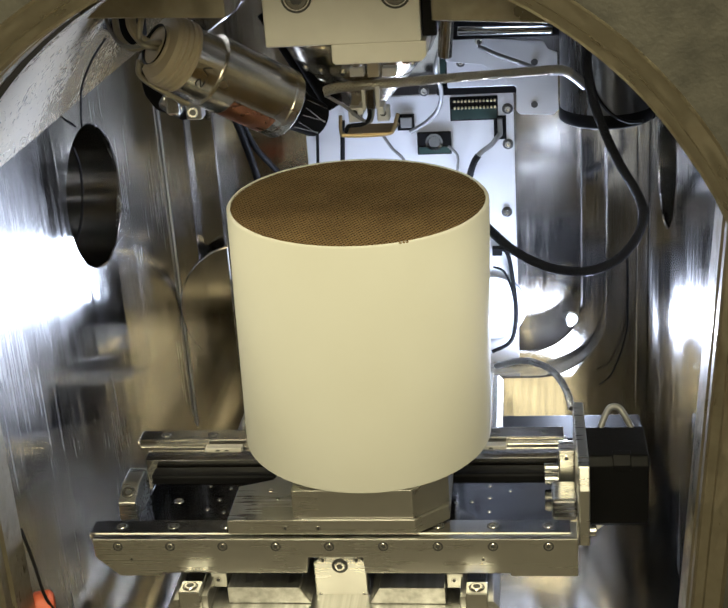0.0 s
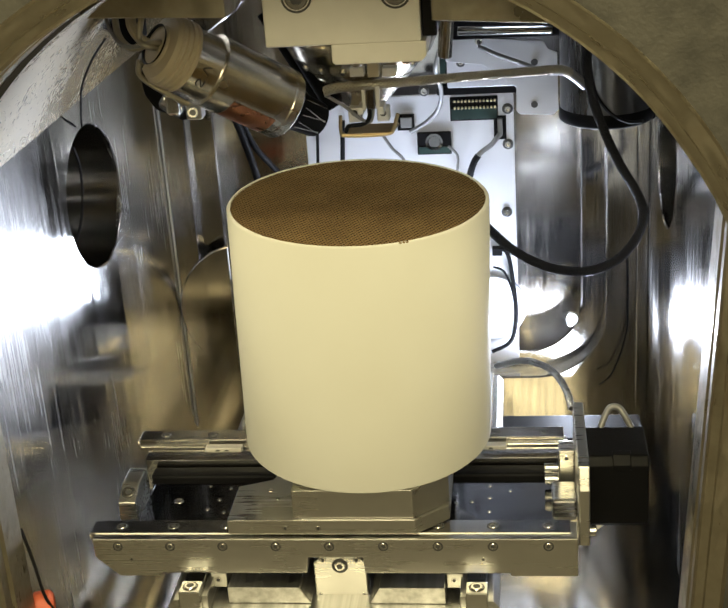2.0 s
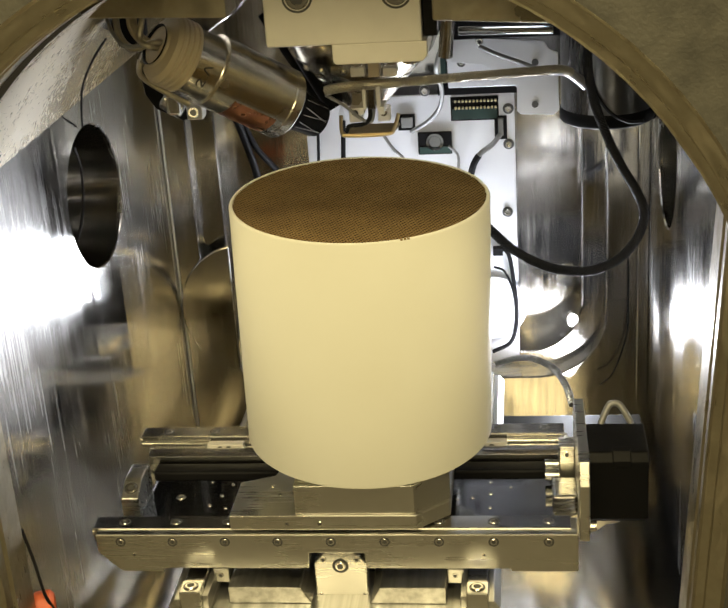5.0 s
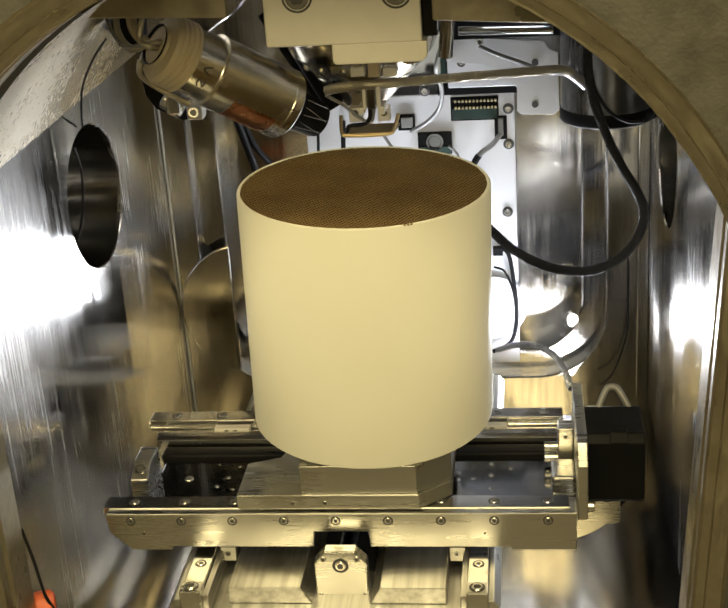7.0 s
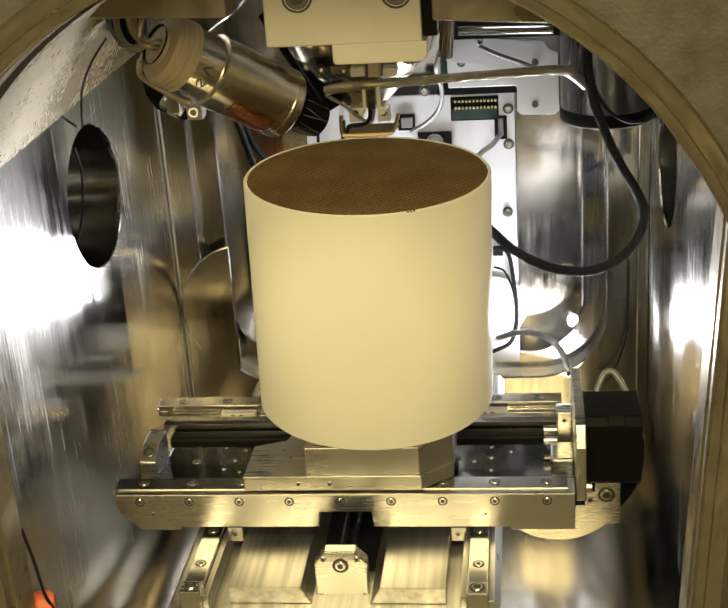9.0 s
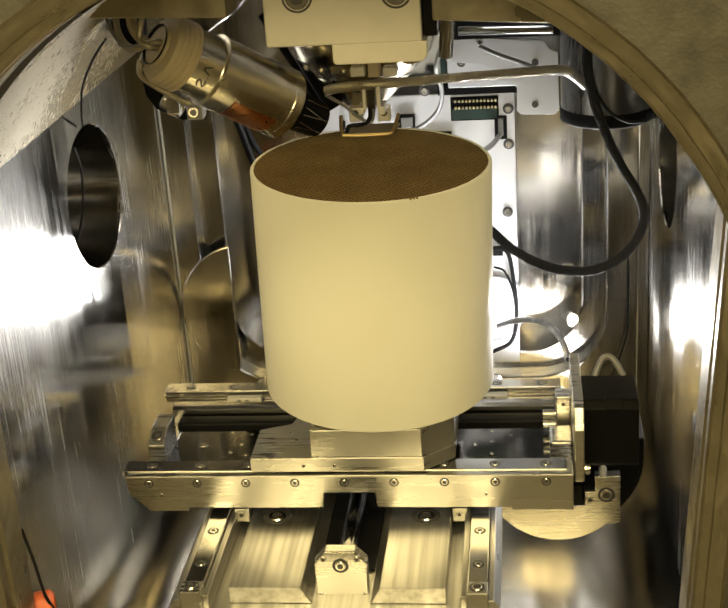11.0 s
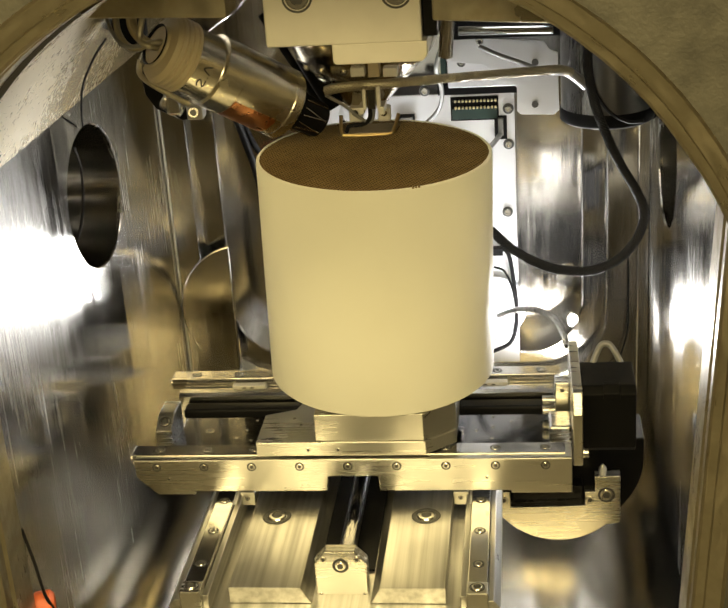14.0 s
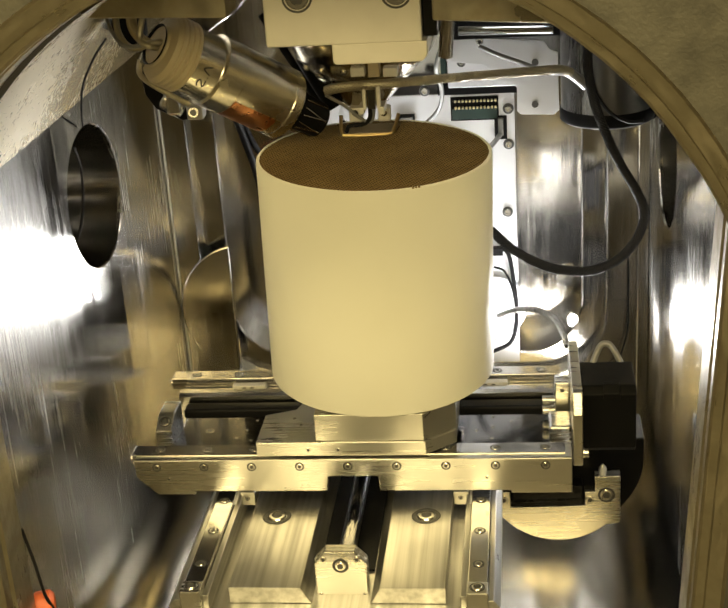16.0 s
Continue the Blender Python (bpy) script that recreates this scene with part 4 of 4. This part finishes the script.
        part("panel_cable", tube(pts, r, 8, 8), mt, p)
    cl = part("connector", box(*flat((0.0895, 0.3940, 0.2514), (0.1000, 0.3940, 0.2427), 0.392), 0.0006), BLACK, p)
    return p


def flat(a, b, y):
    """A thin box's bounds from two corners on the panel, its front at y."""
    return min(a[0], b[0]), max(a[0], b[0]), y, 0.4005, min(a[2], b[2]), max(a[2], b[2])


circuit_panel()


def mounting_bracket():
    b = thing("mounting_bracket", "pale grey angled sheet-metal bracket with drilled holes", "bracket")
    o = [(0.0488, 0.3700, 0.4778), (0.0738, 0.3700, 0.4803), (0.1457, 0.3700, 0.4735), (0.1501, 0.3700, 0.4656), (0.1590, 0.3700, 0.4620), (0.1598, 0.3700, 0.4050), (0.1547, 0.3700, 0.4000), (0.1218, 0.3700, 0.4013), (0.1182, 0.3700, 0.4052), (0.1187, 0.3700, 0.4287),
         (0.0865, 0.3700, 0.4523), (0.0502, 0.3700, 0.4575)]
    part("sheet", prism([(q[0], q[2]) for q in o], "y", 0.368, 0.3705, 0.0005), PANEL, b)
    for q in ((0.1368, 0.3675, 0.4535), (0.1361, 0.3675, 0.4113)):
        part("hole", lathe([(0.0034, 0), (0.0034, 0.0006), (0.0024, 0.0007), (0, 0.0003)], along(q, (q[0], 0, q[2])), 20), SOCKET, b)
    screw(b, (0.0832, 0.3680, 0.4758), (0, -1, 0), 0.0036, 0.0012)
    bp = part("back_plate", box(*spans((0.0501, 0.3830, 0.4704), (0.1187, 0.3830, 0.4269)), 0.001), PANEL, b, "pale plate with a keyhole slot")
    k0, k1 = (0.0642, 0.3825, 0.4527), (0.0646, 0.3825, 0.4634)
    part("keyhole", lathe([(0.0045, 0), (0.0045, 0.0005), (0, 0.0004)], along(k0, (k0[0], 0, k0[2])), 20), SOCKET, bp)
    part("keyhole", box(k1[0] - 0.0018, k1[0] + 0.0018, 0.3822, 0.3832, k0[2], k1[2] + 0.003, 0.0003), SOCKET, bp)
    screw(bp, (k0[0], 0.382, k0[2]), (0, -1, 0), 0.0024, 0.0012)
    part("board", box(*spans((0.0430, 0.3860, 0.4692), (0.0491, 0.3860, 0.4267)), 0.0006), GREEN, b, "edge of a green circuit board")
    part("board", box(*spans((0.0391, 0.3860, 0.4328), (0.1185, 0.3860, 0.4191)), 0.0006), BLACK, b, "dark edge of a board")
    part("sheath", tube([(0.0829, 0.3600, 0.4729), (0.1007, 0.3550, 0.4651), (0.1228, 0.3550, 0.4564), (0.1404, 0.3400, 0.4523)], 0.0022), CLEAR, b)
    part("top_rail", rod((0.0646, 0.3300, 0.4951), (0.1538, 0.3300, 0.4929), 0.005), DARKSTEEL, b)
    part("top_cover", box(0.05, 0.165, 0.335, 0.42, 0.485, 0.52, 0.001), BLACK, b)
    return b


mounting_bracket()


# ---- loose cables ----
def cable(name, label, pts, r, mat, woven=0, steps=14):
    ob = braid(name, pts, r, mat, None, "", 8, 0.026, 0.27, steps) if woven else part(name, tube(pts, r, 12, steps), mat)
    return tagged(ob, label, "cable")


cable("braided_cable", "shielded braided cable stretched across the chamber", [(-0.0355, 0.1220, 0.4922), (-0.0195, 0.1180, 0.4956), (0.0252, 0.1250, 0.4959), (0.0769, 0.1500, 0.4925), (0.1226, 0.1900, 0.4851), (0.1547, 0.2200, 0.4793), (0.1662, 0.2300, 0.4740)], 0.0036, BRAID, 1, 16)
cable("clear_sleeve", "clear plastic sleeve at the end of the braided cable", [(0.1466, 0.2150, 0.4800), (0.1609, 0.2280, 0.4759), (0.1714, 0.2400, 0.4665), (0.1792, 0.2500, 0.4571)], 0.0046, CLEAR)
cable("black_cable", "black cable in a braided sleeve hanging in a loop", [(0.1834, 0.2500, 0.5164), (0.1821, 0.2500, 0.4961), (0.1822, 0.2450, 0.4682), (0.1900, 0.2450, 0.4342), (0.2069, 0.2500, 0.3911), (0.2252, 0.2500, 0.3574), (0.2330, 0.2500, 0.3356), (0.2274, 0.2500, 0.3120), (0.2118, 0.2500, 0.2917), (0.1925, 0.2500, 0.2815), (0.1730, 0.2500, 0.2787), (0.1449, 0.2550, 0.2822), (0.1146, 0.2600, 0.2967), (0.0938, 0.2700, 0.3124), (0.0661, 0.3000, 0.3322)], 0.0040, SLEEVE, 1, 12)
cable("black_wire", "thin black wire behind the hanging cable", [(0.1818, 0.2700, 0.4666), (0.1877, 0.2800, 0.4469), (0.2025, 0.2800, 0.4245), (0.2190, 0.2750, 0.4156), (0.2332, 0.2700, 0.4164)], 0.0016, RUBBER)
cable("grey_lead", "thin grey lead looping in front of the panel", [(0.0479, 0.3000, 0.4829), (0.0435, 0.3100, 0.4633), (0.0461, 0.3400, 0.4357), (0.0419, 0.3600, 0.4136), (0.0290, 0.3700, 0.3972), (0.0108, 0.3850, 0.3832)], 0.0022, CLEAR)
cable("black_cable", "pair of black cables behind the tube detector", [(-0.1423, 0.2500, 0.4458), (-0.1384, 0.2700, 0.4134), (-0.1366, 0.3000, 0.3720), (-0.1385, 0.3300, 0.3335)], 0.0038, RUBBER)
cable("black_cable", "pair of black cables behind the tube detector", [(-0.1384, 0.2600, 0.4386), (-0.1309, 0.2800, 0.4035), (-0.1197, 0.3100, 0.3722), (-0.1043, 0.3400, 0.3340)], 0.003, RUBBER)
cable("wall_wire", "thin black wire along the side wall into the port", [(-0.1800, 0.0157, 0.5632), (-0.2050, 0.0553, 0.5396), (-0.2250, 0.0830, 0.5137), (-0.2380, 0.1096, 0.4883), (-0.2470, 0.1319, 0.4679)], 0.0009, RUBBER)
cable("port_wire", "thin black wire hanging inside the port", [(-0.2620, 0.1459, 0.4457), (-0.2640, 0.1607, 0.4237), (-0.2650, 0.1599, 0.3983), (-0.2640, 0.1412, 0.3786), (-0.2620, 0.1178, 0.3697)], 0.0012, RUBBER)
cable("wall_wire", "thin black wire down the rear corner", [(0.2291, 0.3750, 0.2412), (0.2296, 0.3750, 0.1944), (0.2276, 0.3700, 0.1594), (0.2139, 0.3650, 0.1186), (0.1991, 0.3600, 0.1048)], 0.0009, RUBBER)


# ---- what moves ----
def motions():
    for ob in (stage, pedestal):
        walk(ob, [(t, pose(0, s, 0)) for t, s in TRAVEL])
    walk(comb, [(t, pose(0, s, 0) @ STAND) for t, s in TRAVEL])


motions()
